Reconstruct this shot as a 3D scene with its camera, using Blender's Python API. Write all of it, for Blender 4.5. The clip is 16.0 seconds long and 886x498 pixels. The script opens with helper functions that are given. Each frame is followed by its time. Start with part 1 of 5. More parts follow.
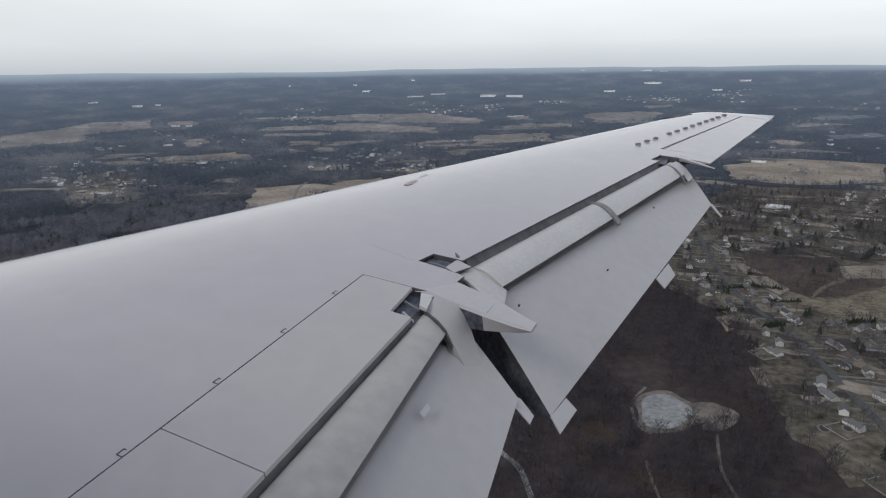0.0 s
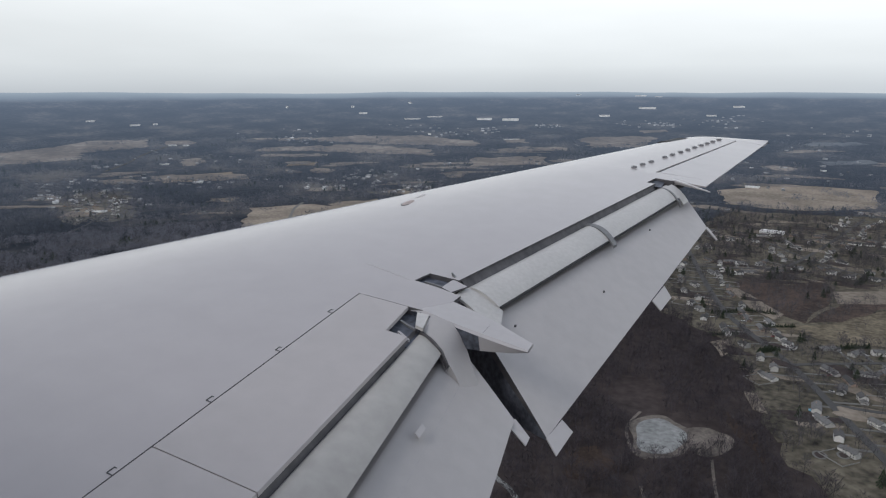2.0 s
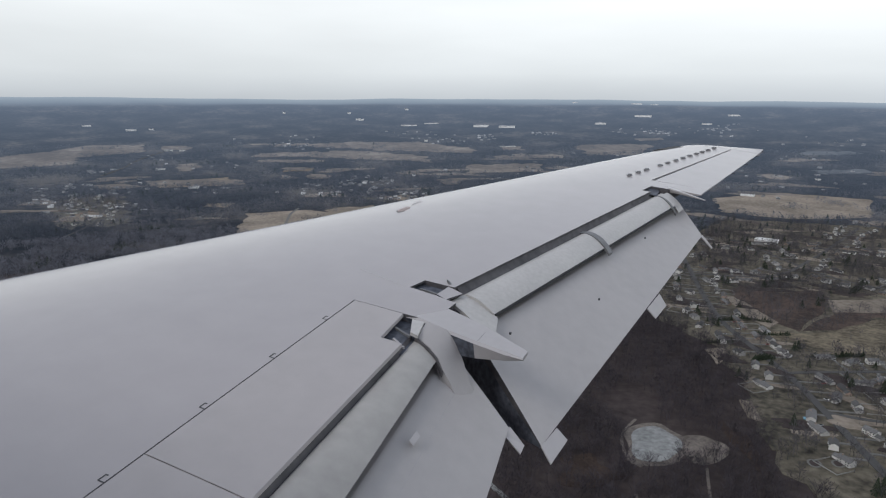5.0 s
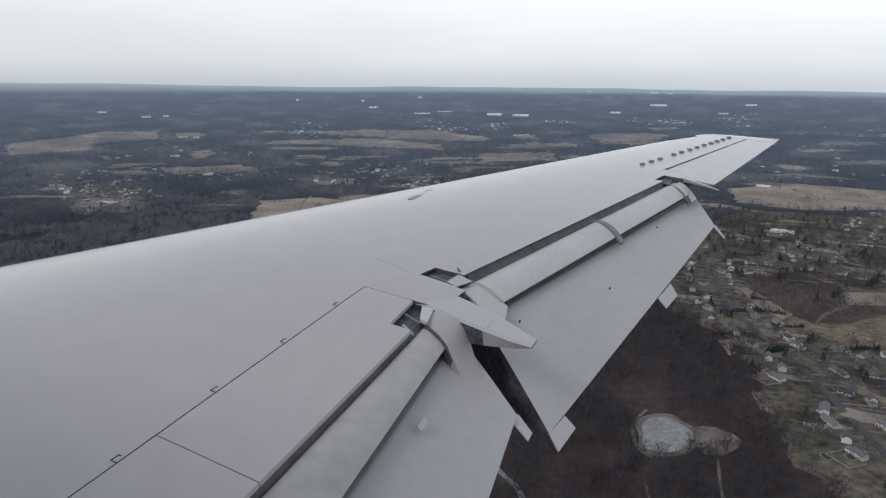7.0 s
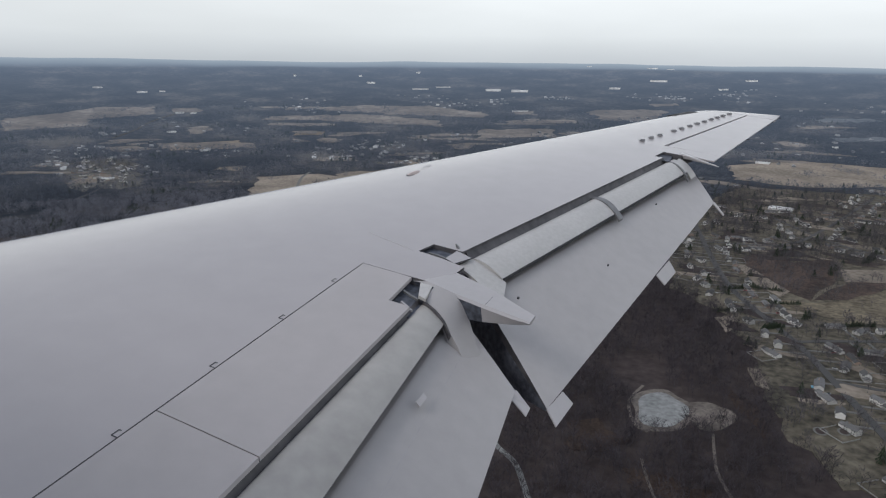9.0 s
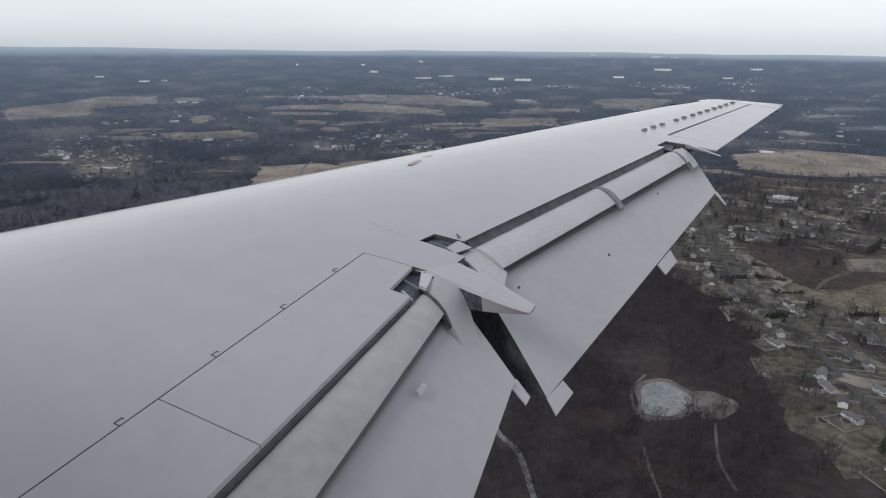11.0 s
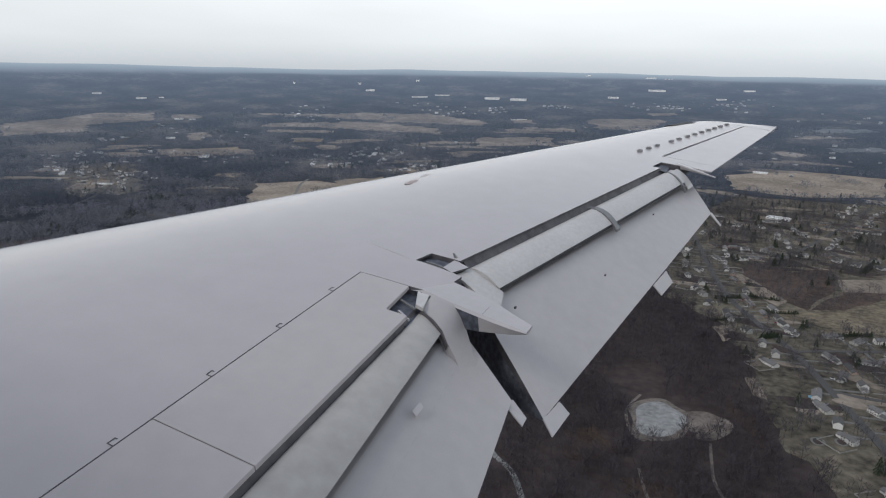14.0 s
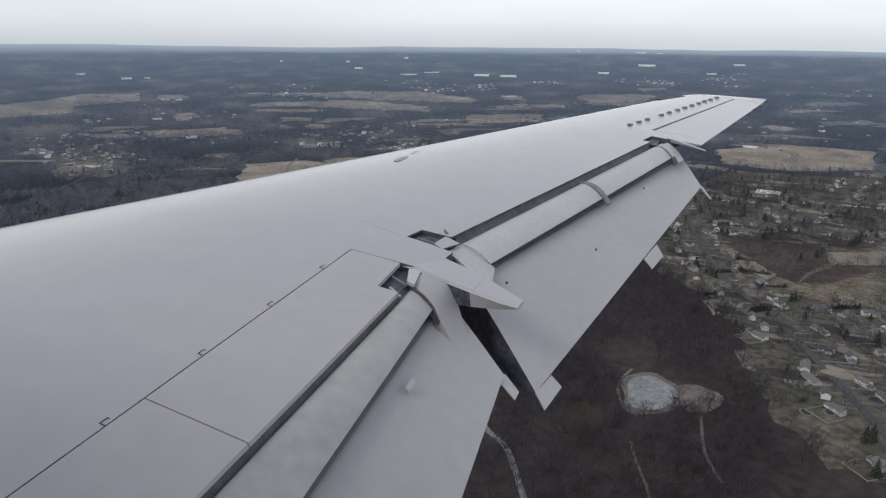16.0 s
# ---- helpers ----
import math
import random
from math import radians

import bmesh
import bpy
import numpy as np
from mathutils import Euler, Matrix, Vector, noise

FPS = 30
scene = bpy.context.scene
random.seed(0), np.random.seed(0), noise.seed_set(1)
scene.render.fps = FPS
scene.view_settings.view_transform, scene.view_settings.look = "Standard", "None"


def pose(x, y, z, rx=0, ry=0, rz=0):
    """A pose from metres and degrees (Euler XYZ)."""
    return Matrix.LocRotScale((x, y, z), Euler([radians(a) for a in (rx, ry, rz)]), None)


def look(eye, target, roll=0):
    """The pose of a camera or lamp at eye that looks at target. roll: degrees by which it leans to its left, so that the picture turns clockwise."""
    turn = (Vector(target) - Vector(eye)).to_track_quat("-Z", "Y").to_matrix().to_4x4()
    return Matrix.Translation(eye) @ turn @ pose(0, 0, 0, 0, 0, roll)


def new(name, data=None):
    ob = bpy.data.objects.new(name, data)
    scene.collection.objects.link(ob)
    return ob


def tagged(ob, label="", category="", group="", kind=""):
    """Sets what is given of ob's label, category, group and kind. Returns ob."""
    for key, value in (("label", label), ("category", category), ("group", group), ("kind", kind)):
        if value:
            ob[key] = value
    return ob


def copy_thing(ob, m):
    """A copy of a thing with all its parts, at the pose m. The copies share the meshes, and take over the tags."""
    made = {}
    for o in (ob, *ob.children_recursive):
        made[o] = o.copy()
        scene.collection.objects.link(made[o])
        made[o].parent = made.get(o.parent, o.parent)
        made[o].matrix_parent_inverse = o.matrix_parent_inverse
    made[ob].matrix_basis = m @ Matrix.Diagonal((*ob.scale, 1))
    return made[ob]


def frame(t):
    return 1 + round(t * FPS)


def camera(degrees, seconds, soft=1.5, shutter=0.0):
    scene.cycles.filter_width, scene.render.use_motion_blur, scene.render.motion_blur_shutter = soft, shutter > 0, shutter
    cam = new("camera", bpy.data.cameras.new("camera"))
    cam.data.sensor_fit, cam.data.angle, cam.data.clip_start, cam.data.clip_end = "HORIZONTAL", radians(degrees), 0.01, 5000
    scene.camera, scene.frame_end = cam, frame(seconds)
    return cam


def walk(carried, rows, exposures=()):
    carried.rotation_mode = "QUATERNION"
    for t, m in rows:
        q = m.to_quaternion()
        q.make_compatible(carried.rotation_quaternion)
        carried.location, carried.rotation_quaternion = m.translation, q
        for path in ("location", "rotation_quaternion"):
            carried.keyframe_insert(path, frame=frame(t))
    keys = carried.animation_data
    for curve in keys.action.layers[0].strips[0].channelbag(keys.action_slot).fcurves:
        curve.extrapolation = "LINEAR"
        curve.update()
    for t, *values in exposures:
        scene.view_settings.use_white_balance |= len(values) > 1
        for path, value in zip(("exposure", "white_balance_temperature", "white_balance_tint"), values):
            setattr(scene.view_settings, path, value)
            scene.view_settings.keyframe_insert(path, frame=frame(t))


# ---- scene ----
cam = camera(66.9, 16.0, soft=1.18)

# The airframe is banked and pitched slightly against the level ground.
AIRFRAME = Vector((0.0209, 0.0130, 1.0)).rotation_difference(Vector((0, 0, 1))).to_matrix().to_4x4()
# The path by the cabin window: seconds, eye, target, roll, in the airframe's axes (x aft, y outboard, z up).
PATH = [
    (0, (0.049, 0.215, 0.028), (-0.77, 1.961, -0.499), -2.2),
    (0.5, (0.051, 0.201, 0.049), (-0.774, 1.963, -0.415), -2.5),
    (1, (0.044, 0.212, 0.029), (-0.777, 1.988, -0.388), -1.9),
    (1.5, (0.036, 0.213, 0.012), (-0.778, 1.989, -0.416), -1.4),
    (2, (0.035, 0.21, 0.007), (-0.776, 1.978, -0.458), -1.5),
    (2.5, (0.066, 0.215, 0.004), (-0.745, 1.971, -0.504), -2.0),
    (3, (0.056, 0.221, 0.02), (-0.745, 1.984, -0.48), -1.7),
    (3.5, (0.054, 0.219, 0.029), (-0.741, 1.992, -0.447), -1.3),
    (4, (0.038, 0.217, 0.018), (-0.753, 2.001, -0.419), -1.1),
    (6.5, (0.039, 0.214, 0.008), (-0.789, 1.974, -0.461), -1.0),
    (7, (0.061, 0.213, 0.003), (-0.771, 1.968, -0.476), -0.9),
    (7.5, (0.048, 0.231, -0.008), (-0.775, 1.979, -0.524), -0.7),
    (8, (0.034, 0.223, 0.005), (-0.782, 1.97, -0.528), -0.4),
    (8.5, (0.046, 0.222, 0.002), (-0.774, 1.968, -0.525), -0.5),
    (9, (0.053, 0.223, -0.003), (-0.768, 1.964, -0.549), -0.8),
    (9.2, (0.087, 0.224, 0.022), (-0.74, 1.952, -0.55), -1.1),
    (11.5, (0.064, 0.221, -0.002), (-0.758, 1.95, -0.579), -0.7),
    (12, (0.044, 0.22, 0.009), (-0.778, 1.954, -0.555), -0.3),
    (12.5, (0.05, 0.22, -0.007), (-0.776, 1.962, -0.539), -0.5),
    (13, (0.047, 0.219, 0.007), (-0.774, 1.963, -0.525), -0.5),
    (13.5, (0.065, 0.224, 0.004), (-0.754, 1.964, -0.546), -0.8),
    (14, (0.062, 0.215, 0.016), (-0.756, 1.964, -0.508), -0.4),
    (14.5, (0.054, 0.213, 0.024), (-0.762, 1.976, -0.449), -0.5),
    (15, (0.064, 0.228, 0.007), (-0.739, 1.996, -0.471), -0.1),
    (15.5, (0.064, 0.227, -0.02), (-0.723, 1.983, -0.564), -0.6),
    (16, (0.064, 0.227, -0.009), (-0.724, 1.969, -0.595), -1.0),
]
walk(cam, [(t, AIRFRAME @ look(eye, target, roll)) for t, eye, target, roll in PATH], [(0.0, 0.0), (9.2, 0.0), (11.4, 0.09), (16.0, 0.09)])

# ---- world and light ----
world = bpy.data.worlds.new("overcast_sky")
scene.world = world
world.use_nodes = True
wn, wl = world.node_tree.nodes, world.node_tree.links
wn.clear()
sky = wn.new("ShaderNodeTexSky")
sky.sky_type = "NISHITA"
sky.sun_disc = False
sky.sun_elevation, sky.sun_rotation = radians(41), radians(212)
sky.air_density, sky.dust_density, sky.ozone_density = 1.0, 4.0, 1.0
sky_bg = wn.new("ShaderNodeBackground")
sky_bg.inputs["Strength"].default_value = 0.05
wl.new(sky.outputs[0], sky_bg.inputs["Color"])
# the overcast layer: a bright band low down, greyer cloud overhead, duller haze on the horizon
tc = wn.new("ShaderNodeTexCoord")
sep = wn.new("ShaderNodeSeparateXYZ")
wl.new(tc.outputs["Generated"], sep.inputs[0])
ramp = wn.new("ShaderNodeValToRGB")
ramp.color_ramp.elements[0].position, ramp.color_ramp.elements[0].color = 0.0, (0.62, 0.66, 0.69, 1)
ramp.color_ramp.elements[1].position, ramp.color_ramp.elements[1].color = 1.0, (0.39, 0.44, 0.55, 1)
for at, tone in ((0.035, (0.82, 0.86, 0.875)), (0.12, (1.02, 1.055, 1.06)), (0.26, (1.05, 1.085, 1.10)), (0.5, (0.62, 0.67, 0.75))):
    e = ramp.color_ramp.elements.new(at)
    e.color = (*tone, 1)
cl = wn.new("ShaderNodeTexNoise")
cl.inputs["Scale"].default_value, cl.inputs["Detail"].default_value = 2.2, 5
cmap = wn.new("ShaderNodeMapping")
cmap.inputs["Scale"].default_value = (1, 1, 5)
wl.new(tc.outputs["Generated"], cmap.inputs[0])
wl.new(cmap.outputs[0], cl.inputs["Vector"])
cr = wn.new("ShaderNodeMapRange")
cr.inputs["From Min"].default_value, cr.inputs["From Max"].default_value = 0.3, 0.7
cr.inputs["To Min"].default_value, cr.inputs["To Max"].default_value = 0.945, 1.055
wl.new(cl.outputs["Fac"], cr.inputs["Value"])
wl.new(sep.outputs["Z"], ramp.inputs[0])
cloud_bg = wn.new("ShaderNodeBackground")
wl.new(ramp.outputs[0], cloud_bg.inputs["Color"])
cm = wn.new("ShaderNodeMath")
cm.operation = "MULTIPLY"
cm.inputs[1].default_value = 1.14
# the cloud thins out aft
thin = wn.new("ShaderNodeMapRange")
thin.inputs["From Min"].default_value, thin.inputs["From Max"].default_value = -1, 1
thin.inputs["To Min"].default_value, thin.inputs["To Max"].default_value = 0.86, 1.12
wl.new(sep.outputs["X"], thin.inputs["Value"])
cloud = wn.new("ShaderNodeMath")
cloud.operation = "MULTIPLY"
wl.new(cr.outputs[0], cloud.inputs[0])
wl.new(thin.outputs[0], cloud.inputs[1])
wl.new(cloud.outputs[0], cm.inputs[0])
wl.new(cm.outputs[0], cloud_bg.inputs["Strength"])
mixsky = wn.new("ShaderNodeMixShader")
mixsky.inputs[0].default_value = 0.88
wl.new(sky_bg.outputs[0], mixsky.inputs[1])
wl.new(cloud_bg.outputs[0], mixsky.inputs[2])
wout = wn.new("ShaderNodeOutputWorld")
wl.new(mixsky.outputs[0], wout.inputs[0])

sun_data = bpy.data.lights.new("sun", "SUN")
sun_data.energy, sun_data.angle, sun_data.color = 1.05, radians(22), (1.0, 0.96, 0.91)
sun = new("sun", sun_data)
sun.matrix_world = look((0, 0, 50), (17, 27, 22))


# ---- materials ----
def mat(name, color, rough=0.6, metal=0.0, var=0.15, scale=1.0, fine=12.0, bump=0.0, coords="Object", second=None, spec=0.5, coat=0.0, spread=0.14, patchy=0.3):
    """A procedural surface: a base colour varied at two scales, with rough patches and fine relief."""
    m = bpy.data.materials.new(name)
    m.use_nodes = True
    n, l = m.node_tree.nodes, m.node_tree.links
    b = n["Principled BSDF"]
    b.inputs["Roughness"].default_value, b.inputs["Metallic"].default_value = rough, metal
    b.inputs["Specular IOR Level"].default_value = spec
    b.inputs["Coat Weight"].default_value, b.inputs["Coat Roughness"].default_value = coat, 0.2
    t = n.new("ShaderNodeTexCoord")
    big, small = n.new("ShaderNodeTexNoise"), n.new("ShaderNodeTexNoise")
    big.inputs["Scale"].default_value, small.inputs["Scale"].default_value = scale, scale * fine
    big.inputs["Detail"].default_value, small.inputs["Detail"].default_value = 6, 4
    l.new(t.outputs[coords], big.inputs["Vector"])
    l.new(t.outputs[coords], small.inputs["Vector"])
    both = n.new("ShaderNodeMath")
    both.operation = "MULTIPLY_ADD"
    both.inputs[1].default_value = 0.45
    l.new(small.outputs["Fac"], both.inputs[0])
    half = n.new("ShaderNodeMath")
    half.operation = "MULTIPLY"
    half.inputs[1].default_value = 0.55
    l.new(big.outputs["Fac"], half.inputs[0])
    l.new(half.outputs[0], both.inputs[2])
    r = n.new("ShaderNodeValToRGB")
    lo = tuple(c * (1 - var) for c in color)
    hi = tuple(min(1, c * (1 + var)) for c in (second or color))
    r.color_ramp.elements[0].position, r.color_ramp.elements[0].color = 0.5 - spread, (*lo, 1)
    r.color_ramp.elements[1].position, r.color_ramp.elements[1].color = 0.5 + spread, (*hi, 1)
    l.new(both.outputs[0], r.inputs[0])
    l.new(r.outputs[0], b.inputs["Base Color"])
    rr = n.new("ShaderNodeMapRange")
    rr.inputs["From Min"].default_value, rr.inputs["From Max"].default_value = 0.1, 0.9
    rr.inputs["To Min"].default_value, rr.inputs["To Max"].default_value = rough * (1 - patchy), min(1, rough * (1 + patchy))
    l.new(big.outputs["Fac"], rr.inputs["Value"])
    l.new(rr.outputs[0], b.inputs["Roughness"])
    if bump:
        bp = n.new("ShaderNodeBump")
        bp.inputs["Strength"].default_value, bp.inputs["Distance"].default_value = bump, 0.5 / (scale * fine)
        l.new(small.outputs["Fac"], bp.inputs["Height"])
        l.new(bp.outputs[0], b.inputs["Normal"])
    return m


def vary(m, amount=0.35):
    """Lets each object of a material differ in brightness."""
    n, l = m.node_tree.nodes, m.node_tree.links
    b = n["Principled BSDF"]
    info = n.new("ShaderNodeObjectInfo")
    rng = n.new("ShaderNodeMapRange")
    rng.inputs["To Min"].default_value, rng.inputs["To Max"].default_value = 1 - amount, 1 + amount
    l.new(info.outputs["Random"], rng.inputs["Value"])
    hsv = n.new("ShaderNodeHueSaturation")
    l.new(rng.outputs[0], hsv.inputs["Value"])
    l.new(b.inputs["Base Color"].links[0].from_socket, hsv.inputs["Color"])
    l.new(hsv.outputs[0], b.inputs["Base Color"])
    return m


def vary_islands(m, amount=0.4):
    """Lets each loose piece of a joined mesh differ in brightness."""
    n, l = m.node_tree.nodes, m.node_tree.links
    b = n["Principled BSDF"]
    info = n.new("ShaderNodeNewGeometry")
    rng = n.new("ShaderNodeMapRange")
    rng.inputs["To Min"].default_value, rng.inputs["To Max"].default_value = 1 - amount, 1 + amount
    l.new(info.outputs["Random Per Island"], rng.inputs["Value"])
    hsv = n.new("ShaderNodeHueSaturation")
    l.new(rng.outputs[0], hsv.inputs["Value"])
    l.new(b.inputs["Base Color"].links[0].from_socket, hsv.inputs["Color"])
    l.new(hsv.outputs[0], b.inputs["Base Color"])
    return m


PAINT = mat("wing_paint", (0.386, 0.359, 0.360), 0.235, var=0.10, scale=0.35, fine=9, spec=0.62, coat=0.33, spread=0.36, patchy=0.1)
SPOILER_PAINT = mat("spoiler_paint", (0.405, 0.377, 0.374), 0.42, var=0.12, scale=0.6, fine=9, spread=0.36)
FLAP_PAINT = mat("flap_paint", (0.388, 0.369, 0.366), 0.42, var=0.14, scale=0.7, fine=10, spread=0.36)
VANE_PAINT = mat("vane_paint", (0.45, 0.435, 0.422), 0.42, var=0.10, scale=1.6, fine=14, bump=0.03)
FAIRING_PAINT = mat("fairing_paint", (0.412, 0.392, 0.396), 0.40, var=0.10, scale=1.4, fine=9, spread=0.36)
VANE_GRIMY = mat("grimy_vane_paint", (0.33, 0.315, 0.30), 0.5, var=0.05, scale=0.8, fine=9, bump=0.02, second=(0.40, 0.385, 0.365))
# dark tones for the bays and recesses, with their shade put in
DARK_NAVY = mat("dark_navy", (0.042, 0.048, 0.066), 0.55, var=0.5, scale=5, fine=4, second=(0.080, 0.087, 0.108))
COVE = mat("dark_cove", (0.044, 0.043, 0.050), 0.6, var=0.4, scale=1.6, fine=5, second=(0.084, 0.079, 0.083))
SEAM = mat("seam_and_gap_dark", (0.05, 0.05, 0.055), 0.7, var=0.3, scale=20)
STEEL = mat("bracket_metal", (0.17, 0.17, 0.175), 0.5, metal=0.25, var=0.3, scale=8)
VANE_METAL = mat("worn_light_metal", (0.36, 0.35, 0.36), 0.5, var=0.2, scale=8)
SMUDGE = mat("worn_primer", (0.36, 0.29, 0.275), 0.6, var=0.3, scale=10)
SHELL = mat("fuselage_skin", (0.50, 0.50, 0.50), 0.35, metal=0.7, var=0.04, scale=0.7, fine=20)
VG_METAL = mat("dull_vane_metal", (0.21, 0.21, 0.22), 0.5, var=0.2, scale=8)
LENS = mat("dark_lens", (0.02, 0.02, 0.022), 0.6, var=0.2, scale=10)

SOIL = mat("woodland_floor", (0.038, 0.030, 0.030), 0.95, var=0.3, scale=0.008, fine=14, bump=0.3, second=(0.054, 0.043, 0.041), spec=0.1)
TAN = vary(mat("dry_grass_field", (0.175, 0.147, 0.120), 0.95, var=0.28, scale=0.012, fine=12, second=(0.225, 0.192, 0.158), spec=0.1), 0.15)
LITTER = mat("reddish_leaf_litter", (0.046, 0.035, 0.032), 0.95, var=0.4, scale=0.03, fine=9, second=(0.074, 0.054, 0.046), spec=0.1)
LAWN = mat("winter_lawn", (0.042, 0.039, 0.033), 0.95, var=0.5, scale=0.016, fine=9, second=(0.110, 0.097, 0.074), spec=0.1)
# haze over the hamlets is put into this greyed grass colour
HAZED_GRASS = mat("haze_greyed_grass", (0.070, 0.070, 0.070), 0.95, var=0.4, scale=0.02, fine=9, second=(0.118, 0.112, 0.100), spec=0.1)
OLIVE = mat("olive_meadow_grass", (0.070, 0.061, 0.045), 0.95, var=0.4, scale=0.02, fine=9, second=(0.150, 0.126, 0.091), spec=0.1)
MARSH = mat("marsh_grass", (0.050, 0.036, 0.030), 0.95, var=0.45, scale=0.07, fine=8, spec=0.1)
ASPHALT = mat("asphalt", (0.075, 0.074, 0.073), 0.9, var=0.15, scale=0.05, fine=20, spec=0.2)
DRIVE = mat("pale_driveway", (0.14, 0.136, 0.130), 0.9, var=0.2, scale=0.2, fine=8, spec=0.2)
ICE = mat("pond_ice", (0.155, 0.160, 0.157), 0.6, var=0.3, scale=0.05, fine=5, second=(0.225, 0.228, 0.222))
SAND = mat("pale_bank", (0.15, 0.13, 0.115), 0.95, var=0.4, scale=0.06, fine=7, spec=0.1)
TWIGS = vary_islands(mat("bare_twigs", (0.056, 0.049, 0.056), 0.95, var=0.2, scale=0.03, fine=20, spec=0.1), 0.25)
YARD_TWIGS = vary_islands(mat("pale_yard_twigs", (0.082, 0.077, 0.083), 0.95, var=0.2, scale=0.03, fine=20, spec=0.1), 0.35)
# haze is put into this paler, bluer copy of the twigs
HAZED_TWIGS = vary_islands(mat("haze_tinted_twigs", (0.158, 0.161, 0.190), 0.95, var=0.15, scale=0.02, fine=20, spec=0.1), 0.2)
NEEDLES = vary_islands(mat("conifer_needles", (0.030, 0.040, 0.026), 0.9, var=0.35, scale=0.3, fine=8, spec=0.1), 0.3)
BARK = mat("grey_bark", (0.10, 0.085, 0.07), 0.95, var=0.3, scale=1, fine=8, bump=0.2, spec=0.1)
SIDING = vary(mat("pale_siding", (0.52, 0.51, 0.49), 0.7, var=0.08, scale=0.5, fine=8), 0.35)
BRICKS = vary(mat("brown_siding", (0.26, 0.20, 0.165), 0.8, var=0.15, scale=0.5, fine=8), 0.3)
SHINGLES = vary(mat("grey_shingles", (0.11, 0.108, 0.108), 0.9, var=0.2, scale=0.5, fine=10, bump=0.2, spec=0.2), 0.45)
WHITE_ROOF = mat("white_roof", (0.75, 0.75, 0.74), 0.6, var=0.06, scale=0.05, fine=6)
WHITE_WALL = mat("white_cladding", (0.72, 0.72, 0.71), 0.6, var=0.08, scale=0.05, fine=6)
GLASS = mat("dark_window_glass", (0.03, 0.035, 0.04), 0.15, var=0.2, scale=1)
DOOR_PAINT = mat("door_paint", (0.12, 0.06, 0.05), 0.5, var=0.2, scale=2)
FENCE_PAINT = mat("white_fence_paint", (0.26, 0.255, 0.245), 0.7, var=0.12, scale=1)
CAR_PAINTS = [mat("car_paint_" + n, c, 0.3, var=0.03, scale=1, coat=0.5) for n, c in (("white", (0.6, 0.6, 0.6)), ("dark", (0.04, 0.045, 0.05)), ("red", (0.3, 0.03, 0.03)), ("silver", (0.35, 0.36, 0.37)))]
TYRE = mat("tyre_rubber", (0.02, 0.02, 0.02), 0.8, var=0.2, scale=3)
POOL = mat("pool_cover", (0.12, 0.30, 0.42), 0.4, var=0.1, scale=0.5)


